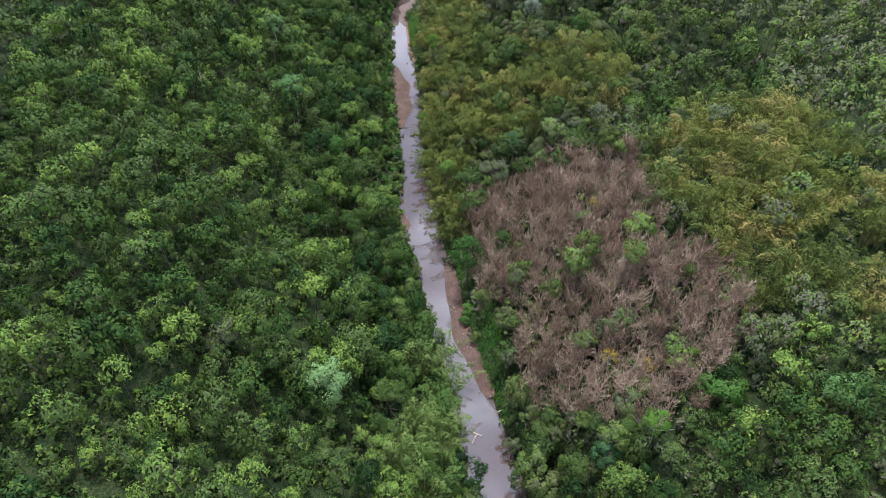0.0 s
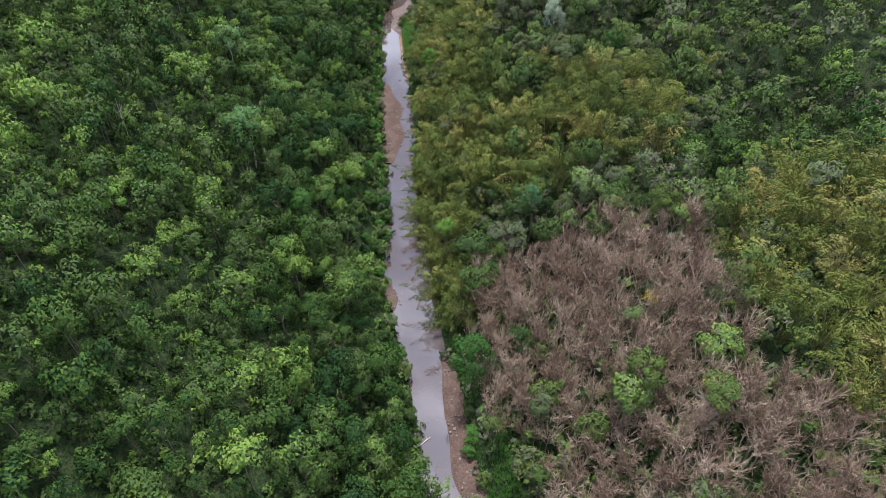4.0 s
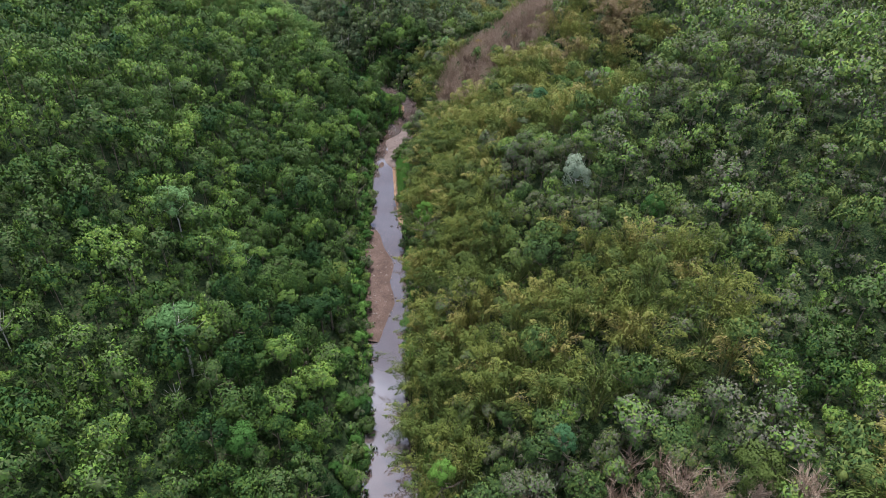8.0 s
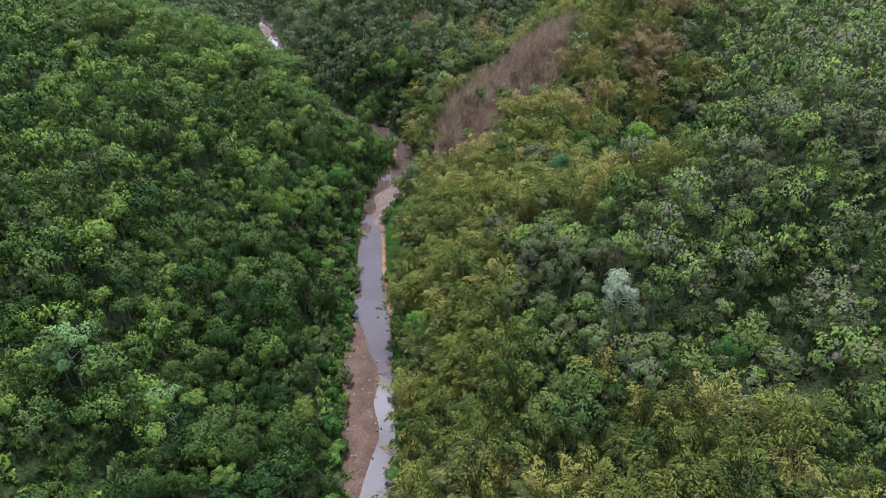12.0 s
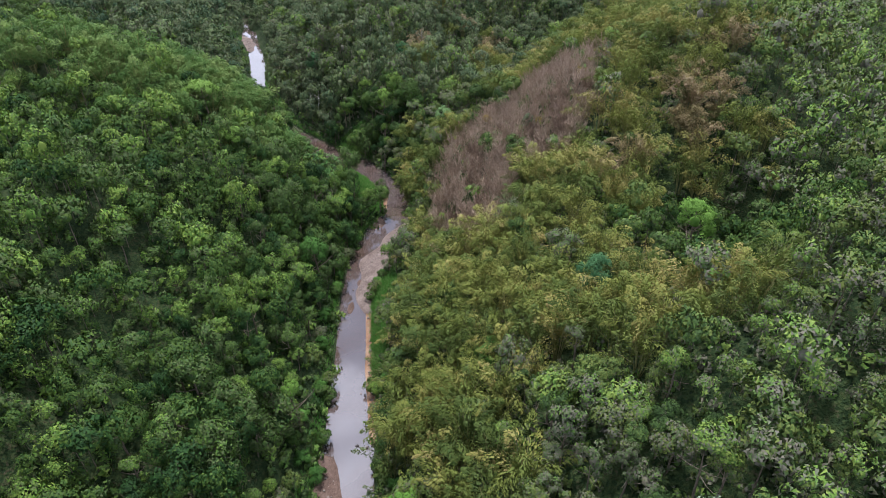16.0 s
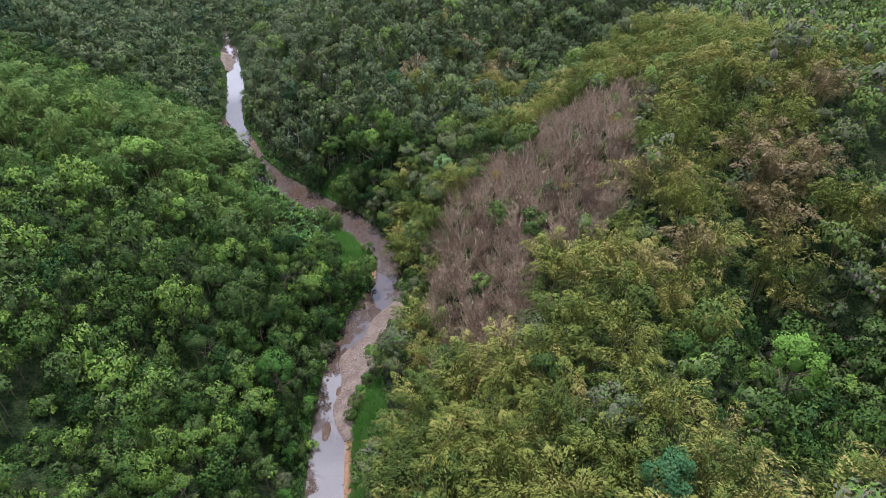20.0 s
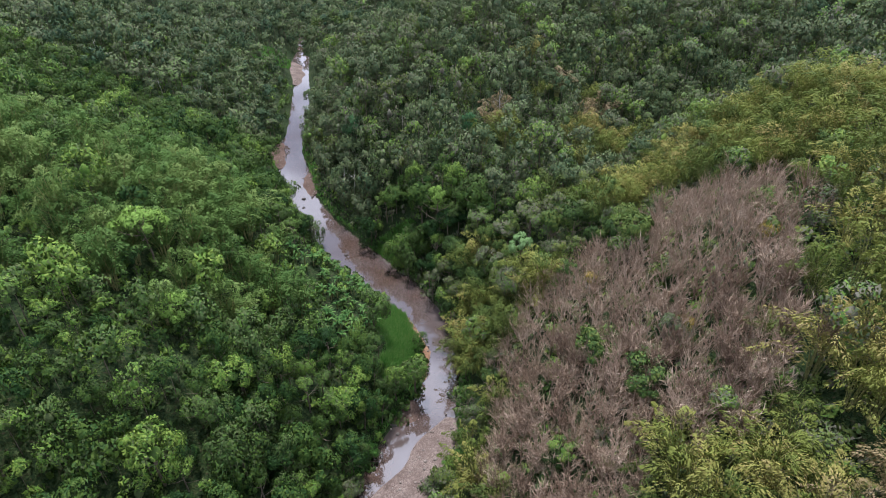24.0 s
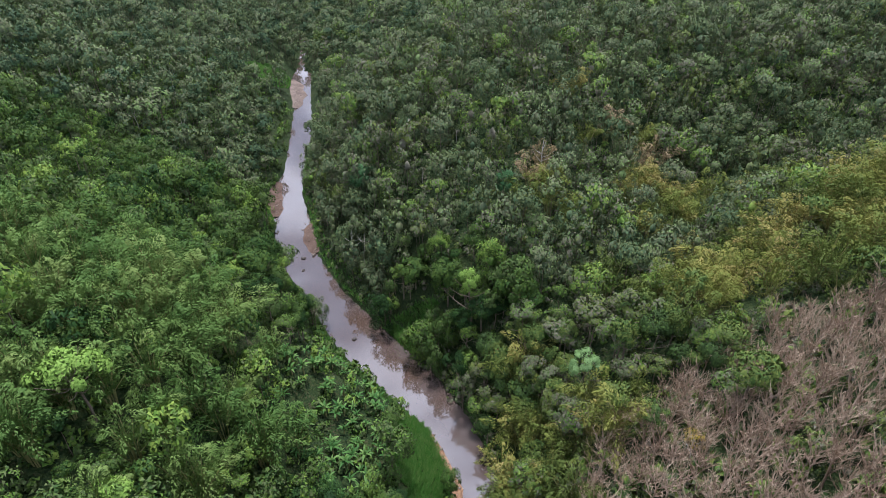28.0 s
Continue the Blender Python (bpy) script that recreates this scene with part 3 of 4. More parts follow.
# steep ground carries more trees for its plan area
ex, ey, ed, es, _ = scatter(3.6, seed=21)
steep = np.hypot(height(ex + 1, ey) - height(ex - 1, ey), height(ex, ey + 1) - height(ex, ey - 1)) / 2
more = (g.random(ex.size) < np.clip((steep - 0.5) * 1.1, 0, 0.9)) & (ed < 62) & (ey > 36) & (ey < 385)
xs, ys, d, side = (np.concatenate([a, b[more]]) for a, b in ((xs, ex), (ys, ey), (d, ed), (side, es)))
open_ground = inside(MEADOWS + BANANAS + LOW_BANKS, xs, ys, -0.05)
far_off = (d > 74) | (ys > 360)
thin_far = far_off & ~((ys < 440) & (xs > -95) & (xs < 75) & (side > 0))
keep = (d > np.where((ys > 395) & (ys < 474), 3.6, np.where((ys > 325) & (ys < 474), 1.9, np.where(side < 0, 0.3, 0.1)))) & ~open_ground & ~(thin_far & (g.random(xs.size) < 0.16))
xs, ys, d, side, far_off = xs[keep], ys[keep], d[keep], side[keep], far_off[keep]
fuzz = g.normal(size=xs.size) * 0.13
in_stand = inside(BARE_STANDS, xs, ys, fuzz * 0.8)
is_fresh = inside(FRESH_SLOPES, xs, ys, fuzz) & (g.random(xs.size) < 0.7)
is_bamboo = ~in_stand & ~is_fresh & inside(BAMBOO_SLOPES + SPUR_BAMBOO, xs, ys, fuzz) & (g.random(xs.size) < 0.88)
beyond = (ys > 316 + 0.5 * xs) & (side > 0)
is_bamboo &= ~beyond | inside(SPUR_BAMBOO, xs, ys, fuzz) | (g.random(xs.size) < 0.12)
is_parched = inside(PARCHED_SPOTS, xs, ys, fuzz) & (side > 0) & (g.random(xs.size) < 0.45)
is_bamboo &= ~is_parched
# bamboo clumps stand wider apart than trees
roomy = g.random(xs.size) < 0.8
is_bamboo &= ~inside(GULLY_WOODS, xs, ys, fuzz)
is_leafy = (~in_stand & ~is_parched & ~is_bamboo & ~is_fresh) | (in_stand & (g.random(xs.size) < 0.09))
is_bamboo, is_fresh = is_bamboo & roomy, is_fresh & roomy
zs = height(xs, ys)
near = (ys > 30) & (ys < 330) & (d < 70)
taken = np.zeros(xs.size, bool)


def chosen(mask, count):
    """The places of a mask that lie nearest the stream's middle reach."""
    i = np.flatnonzero(mask & near & ~taken)
    i = i[np.argsort(d[i] + 0.06 * np.abs(ys[i] - 170))][:count]
    taken[i] = True
    return i


# -- broadleaf trees --
FULL = [crown(14, 105, 0.125, core=0.24), crown(17, 86, 0.122, 0.85, core=0.24, spread=0.76, lobe=(0.18, 0.42)), crown(11, 130, 0.13, 0.65, core=0.24), crown(15, 98, 0.12, 1.0, 0.3, core=0.24, spread=0.74, lobe=(0.2, 0.4)),
        crown(9, 155, 0.125, 0.8, core=0.24, spread=0.7, lobe=(0.26, 0.5))]
DRAPED = [crown(15, 98, 0.122, 0.8, 0.9, core=0.24), crown(17, 88, 0.122, 1.0, 1.5, core=0.24, spread=0.72), crown(14, 104, 0.122, 0.75, 0.6, core=0.24, spread=0.74, lobe=(0.2, 0.48))]
MIDDLE = [crown(12, 40, 0.16, core=0.24, ball=BALL), crown(14, 35, 0.155, 0.85, core=0.24, ball=BALL, lobe=(0.2, 0.42), spread=0.72), crown(10, 48, 0.162, 0.65, core=0.24, ball=BALL), crown(13, 37, 0.155, 0.8, 1.0, core=0.24, ball=BALL)]
DISTANT = [crown(9, 21, 0.21, core=0.24, ball=BALL), crown(10, 19, 0.21, 0.85, core=0.24, ball=BALL), crown(9, 21, 0.21, 0.7, 0.8, core=0.24, ball=BALL)]
STEMS = [trunk(1.0, 0.015), trunk(1.0, 0.013, 0.16), trunk(1.0, 0.018, 0.06)]


def make_tree(name, c, s, leaf, bark, label, group):
    """A prototype tree at the origin: trunk of height 1, crown of radius 1."""
    top = tagged(new(name), label, "tree", group)
    part("trunk", s, bark, top)
    part("crown", c, leaf, top, normals=soft_normals(c))
    return top


def set_tree(ob, x, y, z, radius, tall, turn, lift=0.78, squash=1.05):
    """Puts a tree on the ground, with a crown of that radius at its top."""
    ob.matrix_basis = Matrix.Translation((x, y, z)) @ Matrix.Rotation(turn, 4, "Z")
    for c in ob.children:
        if c.name.startswith("trunk"):
            c.matrix_basis = Matrix.Diagonal((tall, tall, tall * lift, 1))
        else:
            c.matrix_basis = Matrix.Translation((0, 0, tall - radius * 0.85)) @ Matrix.Diagonal((radius * (2 - squash) ** 0.4, radius, radius * squash, 1))
    return ob


def place_all(ids, protos, put):
    """Sets the prototypes and copies of them at the chosen places."""
    fresh = list(protos)
    for k in ids:
        n = int(g.integers(len(protos)))
        ob = copy_thing(protos[n], Matrix()) if protos[n] not in fresh else protos[n]
        if protos[n] in fresh:
            fresh.remove(protos[n])
        put(ob, k)
    for left in fresh:
        for c in list(left.children):
            bpy.data.objects.remove(c)
        bpy.data.objects.remove(left)


def put_tree(ob, k):
    r = 1.4 + 2.2 * g.random() ** 1.6
    set_tree(ob, xs[k], ys[k], zs[k] - 0.15, r, r * 1.7 + g.uniform(0.8, 5.6), g.uniform(0, 6.28), squash=g.uniform(0.85, 1.35))


def put_shrub(ob, k):
    r = g.uniform(1.2, 1.9)
    set_tree(ob, xs[k], ys[k], zs[k] - 0.15, r, r * 1.5 + g.uniform(0.2, 1.2), g.uniform(0, 6.28))


in_gully = inside(GULLY_WOODS, xs, ys, fuzz)
left_bank, right_bank = is_leafy & ((side < 0) | beyond | in_gully), is_leafy & (side > 0) & ~beyond & ~in_gully
place_all(chosen(is_leafy & (d < 6), 150), [make_tree("bank_shrub", FULL[k], STEMS[k % 3], (LUSH, OLIVE, FOREST)[k % 3], BARK, "leafy green shrub overhanging the stream bank", "shrubs along the bank") for k in range(3)], put_shrub)
place_all(chosen(left_bank & (g.random(xs.size) < 0.5), 300), [make_tree("forest_tree", FULL[k], STEMS[k % 3], FOREST, BARK, "broadleaf forest tree with a dense dark green crown", "forest trees on the wet slope") for k in range(5)], put_tree)
place_all(chosen(left_bank, 300), [make_tree("vine_draped_tree", DRAPED[k], STEMS[k], FOREST, BARK, "forest tree draped to its foot in green creepers", "creeper-draped trees on the wet slope") for k in range(3)], put_tree)
place_all(chosen(right_bank, 300), [make_tree("hillside_tree", FULL[k], STEMS[k % 3], OLIVE, BARK, "broadleaf hillside tree with a rounded olive green crown", "trees on the drier slope") for k in range(5)], put_tree)


# -- bamboo clumps --
def bamboo_protos(name, leaf, label, group):
    made = []
    for stems, foliage, tones in (bamboo(10, 250, 1.12), bamboo(12, 210, 1.12), bamboo(9, 275, 1.12), bamboo(8, 305, 1.12)):
        top = tagged(new(name), label, "bamboo", group)
        tagged(part("stem_tangle", stems, CULM, top), kind="stuff")
        part("foliage", foliage, leaf, top, normals=soft_normals(foliage, (0, 0, 0.2), 0.5), tone=tones)
        made.append(top)
    return made


def put_clump(ob, k):
    w = g.uniform(6.0, 9.6)
    ob.matrix_basis = Matrix.Translation((xs[k], ys[k], zs[k] - 0.1)) @ Matrix.Rotation(g.uniform(0, 6.28), 4, "Z") @ Matrix.Diagonal((w, w, w * g.uniform(0.9, 1.2), 1))


place_all(chosen(is_bamboo, 300), bamboo_protos("bamboo_clump", BAMBOO, "clump of arching bamboo with feathery yellow-green foliage", "bamboo clumps on the dry slope"), put_clump)
place_all(chosen(is_fresh, 240), bamboo_protos("fresh_bamboo_clump", FRESH, "clump of drooping bamboo with fresh pale green foliage", "fresh bamboo clumps"), put_clump)

place_all(chosen(is_parched, 100), bamboo_protos("parched_bamboo_clump", PARCHED, "clump of dry bamboo with straw-brown foliage", "dry bamboo clumps"), put_clump)

# -- the rest of the woods --
def distant_tree(c):
    stem = trunk(1.0, 0.03, 0.05, 0, 3)
    return combined([(c[0] + (0, 0, 1.3), c[1], c[2]), (stem[0] * (1, 1, 2.2) - (0, 0, 1.0), stem[1], stem[2])])


def sow(name, mask, kinds, leaf, label, size, stretch=1.0):
    i = np.flatnonzero(mask)
    if not i.size:
        return
    r = size[0] + (size[1] - size[0]) * g.random(i.size) ** 2
    spots = np.stack([xs[i], ys[i], zs[i] + g.uniform(0.0, 3.6, i.size) * np.minimum(r / 2.2, 1.2), r, stretch * r * g.uniform(0.95, 1.3, i.size), g.uniform(0, 6.28, i.size), g.integers(0, len(kinds), i.size), g.random(i.size)], -1)
    spots[:, 2] -= 0.3
    tagged(planted(name, kinds, spots, [leaf, BARK]), label, "woods", kind="stuff")


middle, distant = [distant_tree(c) for c in MIDDLE], [distant_tree(c) for c in DISTANT]
rest = is_leafy & ~taken
draped_kinds = [distant_tree(crown(14, 34, 0.16, 1.0, 1.7, core=0.24, ball=BALL, spread=0.7, lobe=(0.18, 0.4))), distant_tree(crown(12, 38, 0.165, 0.9, 1.2, core=0.24, ball=BALL, lobe=(0.2, 0.42)))]
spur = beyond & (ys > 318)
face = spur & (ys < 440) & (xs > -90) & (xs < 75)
sparse = g.random(xs.size) < 0.95
olive_spot = (ripple(xs, ys, 5.0) + g.normal(size=xs.size) * 0.35) > 0.25
tall_kinds = draped_kinds + middle[:3]
sow("spur_hill_woods", rest & face & sparse & olive_spot, tall_kinds, OLIVE, "tall olive and yellow-green trees mixed into the far spur's forest", (1.5, 3.5), 1.1)
rest = rest & ~(face & (olive_spot | ~sparse))
# the far spur's leaves carry the haze in their colour
sow("spur_forest", rest & face, tall_kinds, HAZED_FOREST, "steep dark forest of tall creeper-draped trees on the far spur", (1.5, 3.6), 1.12)
rest = rest & ~face
sow("forest_woods", rest & ((side < 0) | (beyond & ~spur) | in_gully) & ~far_off, middle, FOREST, "dense dark green broadleaf forest covering the slope", (1.3, 3.6))
sow("hillside_woods", rest & (side > 0) & ~beyond & ~in_gully & ~far_off, middle, OLIVE, "mixed olive green broadleaf woods covering the hillside", (1.3, 3.5))
dark = (side < 0) | (beyond & (g.random(xs.size) < 0.8))
sow("upper_forest", rest & dark & far_off & (ys < 325), distant, FOREST, "dark green forest high on the valley side", (2.1, 3.9))
# haze in the leaf colour here too, past y = 325
sow("distant_forest", rest & dark & far_off & (ys >= 325), distant, HAZED_FOREST, "distant dark green forest on the upper slopes", (2.1, 3.9))
sow("distant_hill_woods", rest & ~dark & far_off, distant, OLIVE, "distant olive green woods on the far hill", (2.1, 3.9))


def sow_clumps(name, mask, leaf, label):
    i = np.flatnonzero(mask & ~taken)
    if not i.size:
        return
    w = g.uniform(6.0, 9.6, i.size)
    kinds = [combined([f, s], (0, 0, 0.2), 0.4) for s, f, _ in (bamboo(9, 175, 1.2), bamboo(10, 160, 1.2), bamboo(8, 195, 1.2))]
    spots = np.stack([xs[i], ys[i], zs[i] - 0.1, w, w, g.uniform(0, 6.28, i.size), g.integers(0, 3, i.size), g.random(i.size)], -1)
    tagged(planted(name, kinds, spots, [leaf, CULM]), label, "bamboo", kind="stuff")


sow_clumps("bamboo_thicket", is_bamboo, BAMBOO, "thicket of feathery yellow-green bamboo on the slopes")
sow_clumps("parched_bamboo_thicket", is_parched, PARCHED, "thicket of dry straw-brown bamboo")
sow_clumps("fresh_bamboo_thicket", is_fresh, FRESH, "thicket of fresh pale green bamboo")

# -- leafless stands --
tx, ty, td, ts, g3 = scatter(1.95, 40, 320, seed=12)
keep = inside(BARE_STANDS, tx, ty, g3.normal(size=tx.size) * 0.07) & (td > 3)
tx, ty = tx[keep], ty[keep]
tz = height(tx, ty)
pick = np.arange(tx.size)[:: max(1, tx.size // 300)][:300]
bare_protos = []
for wood, thin in (bare(20, 34), bare(17, 38), bare(22, 30)):
    top = tagged(new("leafless_tree"), "slender leafless tree with pinkish grey bare branches", "tree", "leafless trees in the dry stands")
    part("trunk", wood, TWIG, top)
    part("twig_haze", thin, TWIG, top)
    bare_protos.append(top)


def put_bare(ob, k):
    w = g3.uniform(5.0, 8.2)
    ob.matrix_basis = Matrix.Translation((tx[k], ty[k], tz[k] - 0.1)) @ Matrix.Rotation(g3.uniform(0, 6.28), 4, "Z") @ Matrix.Diagonal((w * 1.1, w * 1.1, w, 1))


place_all(pick, bare_protos, put_bare)
others = np.setdiff1d(np.arange(tx.size), pick)
w = g3.uniform(4.5, 8.0, others.size)
spots = np.stack([tx[others], ty[others], tz[others] - 0.1, w * 1.1, w, g3.uniform(0, 6.28, others.size), g3.integers(0, 2, others.size), g3.random(others.size)], -1)
tagged(planted("leafless_woods", [combined([a, b], hold=0.0) for a, b in (bare(11, 17), bare(13, 15))], spots, [TWIG, TWIG]), "stand of leafless grey-brown trees", "woods", kind="stuff")

# -- shrubs under and between the trees --
BUSH = [combined([crown(5, 11, 0.42, 0.8, core=0.3, ball=BALL)], (0, 0, -0.4)), combined([crown(5, 11, 0.42, 0.7, core=0.3, ball=BALL)], (0, 0, -0.4))]
bx, by, bd, bs, g2 = scatter(2.5, seed=8)
keep = (bd > np.where(by > 325, 1.2, 0.2)) & (by < 430) & ((bd < 76) | ((by > 300) & (bd < 135))) & ~inside(MEADOWS, bx, by, 0.0)
bx, by, bd, bs = bx[keep], by[keep], bd[keep], bs[keep]
dry = inside(BARE_STANDS, bx, by, np.zeros(bx.size))
bz = height(bx, by)
for name, mask, leaf, label in (("undergrowth", (bs < 0), FOREST, "low dark green shrubs under the forest"), ("hillside_undergrowth", (bs > 0) & ~dry, OLIVE, "low olive green shrubs between bamboo and trees"),
                                ("dry_undergrowth", dry & (g2.random(bx.size) < 0.6), OLIVE, "thin olive shrubs between leafless trunks")):
    i = np.flatnonzero(mask)
    r = g2.uniform(0.9, 1.75, i.size) * (1.6 if "dry" in name else 1.0)
    spots = np.stack([bx[i], by[i], bz[i] + 0.3 * r, r, r * g2.uniform(0.8, 1.4, i.size), g2.uniform(0, 6.28, i.size), g2.integers(0, 2, i.size), g2.random(i.size)], -1)
    tagged(planted(name, BUSH, spots, [leaf]), label, "shrubs", kind="stuff")

# -- trees that stand out --
# x, y, height of the top, crown radius, leaf, bark, openness, label
STANDOUT = [
    (-16.6, 53.4, 24.6, 3.6, PALE, BARK, 0, "round pale green tree standing above the dark forest"),
    (-48.7, 106.8, 33.4, 3.1, BRIGHT, BARK, 1, "sparse bright green tree with layered branches"),
    (30.2, 47.4, 23.2, 2.0, BRIGHT, PALE_BARK, 0, "small bright yellow-green tree on a bare trunk"),
    (-36.6, 135.3, 30.2, 3.7, PALE, PALE_BARK, 1, "pale green tree with a white trunk above the forest"),
    (1.1, 121.4, 14.8, 1.8, BRIGHT, BARK, 0, "small light green tree on the stream bank"),
    (35.9, 113.2, 28.4, 3.2, BAMBOO, BARK, 0, "rounded yellow-olive tree at the edge of the dry stand"),
    (24.6, 169.2, 36.6, 3.0, WHITISH, PALE_BARK, 0, "whitish silver-leaved tree among green crowns"),
    (-3.2, 181.6, 20.2, 2.2, BRIGHT, BARK, 0, "bright yellow-green tree near the stream"),
    (-45.7, 161.2, 34.8, 4.0, PALE, PALE_BARK, 1, "large pale green tree with open crown"),
    (-20.4, 168.3, 13.2, 3.1, BAMBOO, BARK, 0, "spreading yellow-green tree leaning over the gravel bar"),
    (23.0, 208.5, 35.4, 3.0, TEAL, BARK, 0, "dense bluish green tree among bamboo"),
    (-16.9, 316.5, 22.2, 2.0, BRIGHT, BARK, 0, "yellow-green topped tree above the far bank"),
    (13.6, 235.1, 30.4, 3.1, OLIVE, PALE_BARK, 2, "pale half-bare tree with a white branching trunk"),
    (-21.6, 204.3, 15.5, 1.4, BRIGHT, BARK, 0, "small bright green tree near the bank"),
    (-54.1, 274.7, 39.2, 3.9, BRIGHT, BARK, 1, "light green tree with an airy layered crown"),
    (-38.4, 164.3, 21.6, 3.0, PALE, PALE_BARK, 1, "pale green tree with a thin white leaning trunk"),
    (-45.8, 265.5, 31.6, 3.1, BRIGHT, BARK, 1, "light green tree with layered branches"),
    (1.0, 298.1, 23.6, 2.3, PALE, BARK, 0, "light green tree at the edge of the leafless stand"),
    (-24.5, 241.0, 17.6, 2.9, LUSH, BARK, 0, "rounded fresh green tree above the bank"),
    (5.0, 94.0, 13.8, 3.5, LUSH, BARK, 0, "large round fresh green tree beside the stream"),
    (-53.0, 150.0, 33.4, 2.6, LUSH, BARK, 0, "fresh green tree on the forest slope"),
    (-25.0, 122.0, 20.4, 2.4, LUSH, BARK, 0, "fresh green round tree on the forest slope"),
    (16.9, 53.1, 10.5, 3.3, FOREST, BARK, 0, "dense rounded dark green bush beside the dry stand"),
    (12.9, 70.0, 8.5, 1.5, PALE, BARK, 0, "small pale green tree below the dry stand"),
    (40.9, 52.5, 23.5, 3.7, LUSH, BARK, 0, "large fresh green tree behind the dry stand"),
    (54.5, 48.0, 27.5, 3.6, PALE, BARK, 1, "feathery grey-green tree on the slope"),
    (24.0, 46.5, 17.0, 2.4, TEAL, BARK, 0, "bluish green tree beside the dry stand"),
    (33.0, 79.0, 25.5, 1.5, YELLOW, PALE_BARK, 2, "nearly bare tree with a few yellow leaves"),
    (27.0, 61.0, 19.5, 1.4, YELLOW, PALE_BARK, 2, "nearly bare tree with a few yellow leaves"),
    (32.0, 58.0, 21.0, 1.3, YELLOW, PALE_BARK, 2, "nearly bare tree with a few yellow leaves"),
    (30.0, 95.0, 24.0, 1.3, YELLOW, PALE_BARK, 2, "nearly bare tree with a few yellow leaves"),
    (22.0, 268.0, 33.0, 1.3, YELLOW, PALE_BARK, 2, "nearly bare tree with a few yellow leaves"),
    (33.0, 279.0, 41.0, 1.5, YELLOW, PALE_BARK, 2, "nearly bare tree with a few yellow leaves"),
    (12.0, 284.0, 27.0, 1.3, YELLOW, PALE_BARK, 2, "nearly bare tree with a few yellow leaves"),
    (-8.0, 318.5, 14.0, 2.6, LUSH, BARK, 0, "fresh green tree at the foot of the far spur"),
    (-9.0, 308.5, 12.0, 2.3, LUSH, BARK, 0, "fresh green tree on the outer bank of the bend"),
    (-2.0, 310.5, 17.0, 2.5, LUSH, BARK, 0, "fresh green tree in the mouth of the gully"),
    (16.2, 120.7, 23.0, 1.8, TEAL, BARK, 0, "small bluish green tree above the dry stand"),
    (-12.8, 336.5, 30.5, 2.2, TEAL, BARK, 0, "dark bluish tree on the far spur"),
    (-33.0, 60.0, 27.5, 3.4, OLIVE, BARK, 0, "broad rounded olive tree above the forest"),
    (-27.0, 57.0, 23.0, 2.6, LUSH, BARK, 0, "rounded green tree above the forest"),
    (-43.1, 348.0, 23.8, 3.0, TEAL, BARK, 0, "dark bluish tree on the far spur"),
    (36.0, 160.0, 34.4, 2.2, LUSH, BARK, 0, "fresh green tree on the hillside"),
    (42.3, 224.5, 35.6, 3.6, BRIGHT, BARK, 0, "fresh green round tree in the gully"),
    (8.0, 203.0, 25.0, 2.6, LUSH, BARK, 0, "fresh green tree above the stream bank"),
]
for x, y, top_z, r, leaf, bark, openness, label in STANDOUT:
    c = (crown(19, 165, 0.09, 0.95, 0.45, core=0.24, spread=0.74, lobe=(0.18, 0.42)), crown(17, 150, 0.092, 0.5, core=0, spread=0.82, lobe=(0.2, 0.34)), crown(14, 55, 0.085, 0.7, core=0, spread=0.8))[openness]
    gz = float(height(np.array([x]), np.array([y]))[0])
    tall = max(top_z - gz, r * 1.6)
    ob = make_tree("standout_tree", c, trunk(1.0, 0.013, 0.03, 8), leaf, bark, label, "trees that stand out")
    set_tree(ob, x, y, gz - 0.1, r, tall, 0.0, 0.95)


# -- pale dead trunks --
def snag(x, y, top_z, label):
    gz = float(height(np.array([x]), np.array([y]))[0])
    ob = new("dead_tree", arrays_mesh("dead_tree", *trunk(1.0, 0.011, 0.12, 6, 6, 0.5), [PALE_BARK]))
    tall = max(top_z - gz, 4.0)
    ob.matrix_basis = Matrix.Translation((x, y, gz - 0.1)) @ Matrix.Rotation(x, 4, "Z") @ Matrix.Scale(tall, 4)
    tagged(ob, label, "dead tree", "pale dead trunks")


for x, y, top_z in ((-106.5, 367, 26), (-41.0, 337.0, 15), (-44.5, 338.5, 14), (-6.7, 345.0, 34), (-20.0, 341.0, 30), (-33.0, 133.0, 23), (-110, 392, 28), (-98, 372, 22), (-30, 345, 24), (6.0, 322.0, 22),
                    (-55, 128, 35), (-34, 160, 22), (-62, 205, 38), (-35.5, 128.5, 22), (-23, 171, 14), (-127, 372, 34), (-24, 352, 27), (-46, 356, 22)):
    snag(x, y, top_z, "pale dead trunk with bare broken limbs")

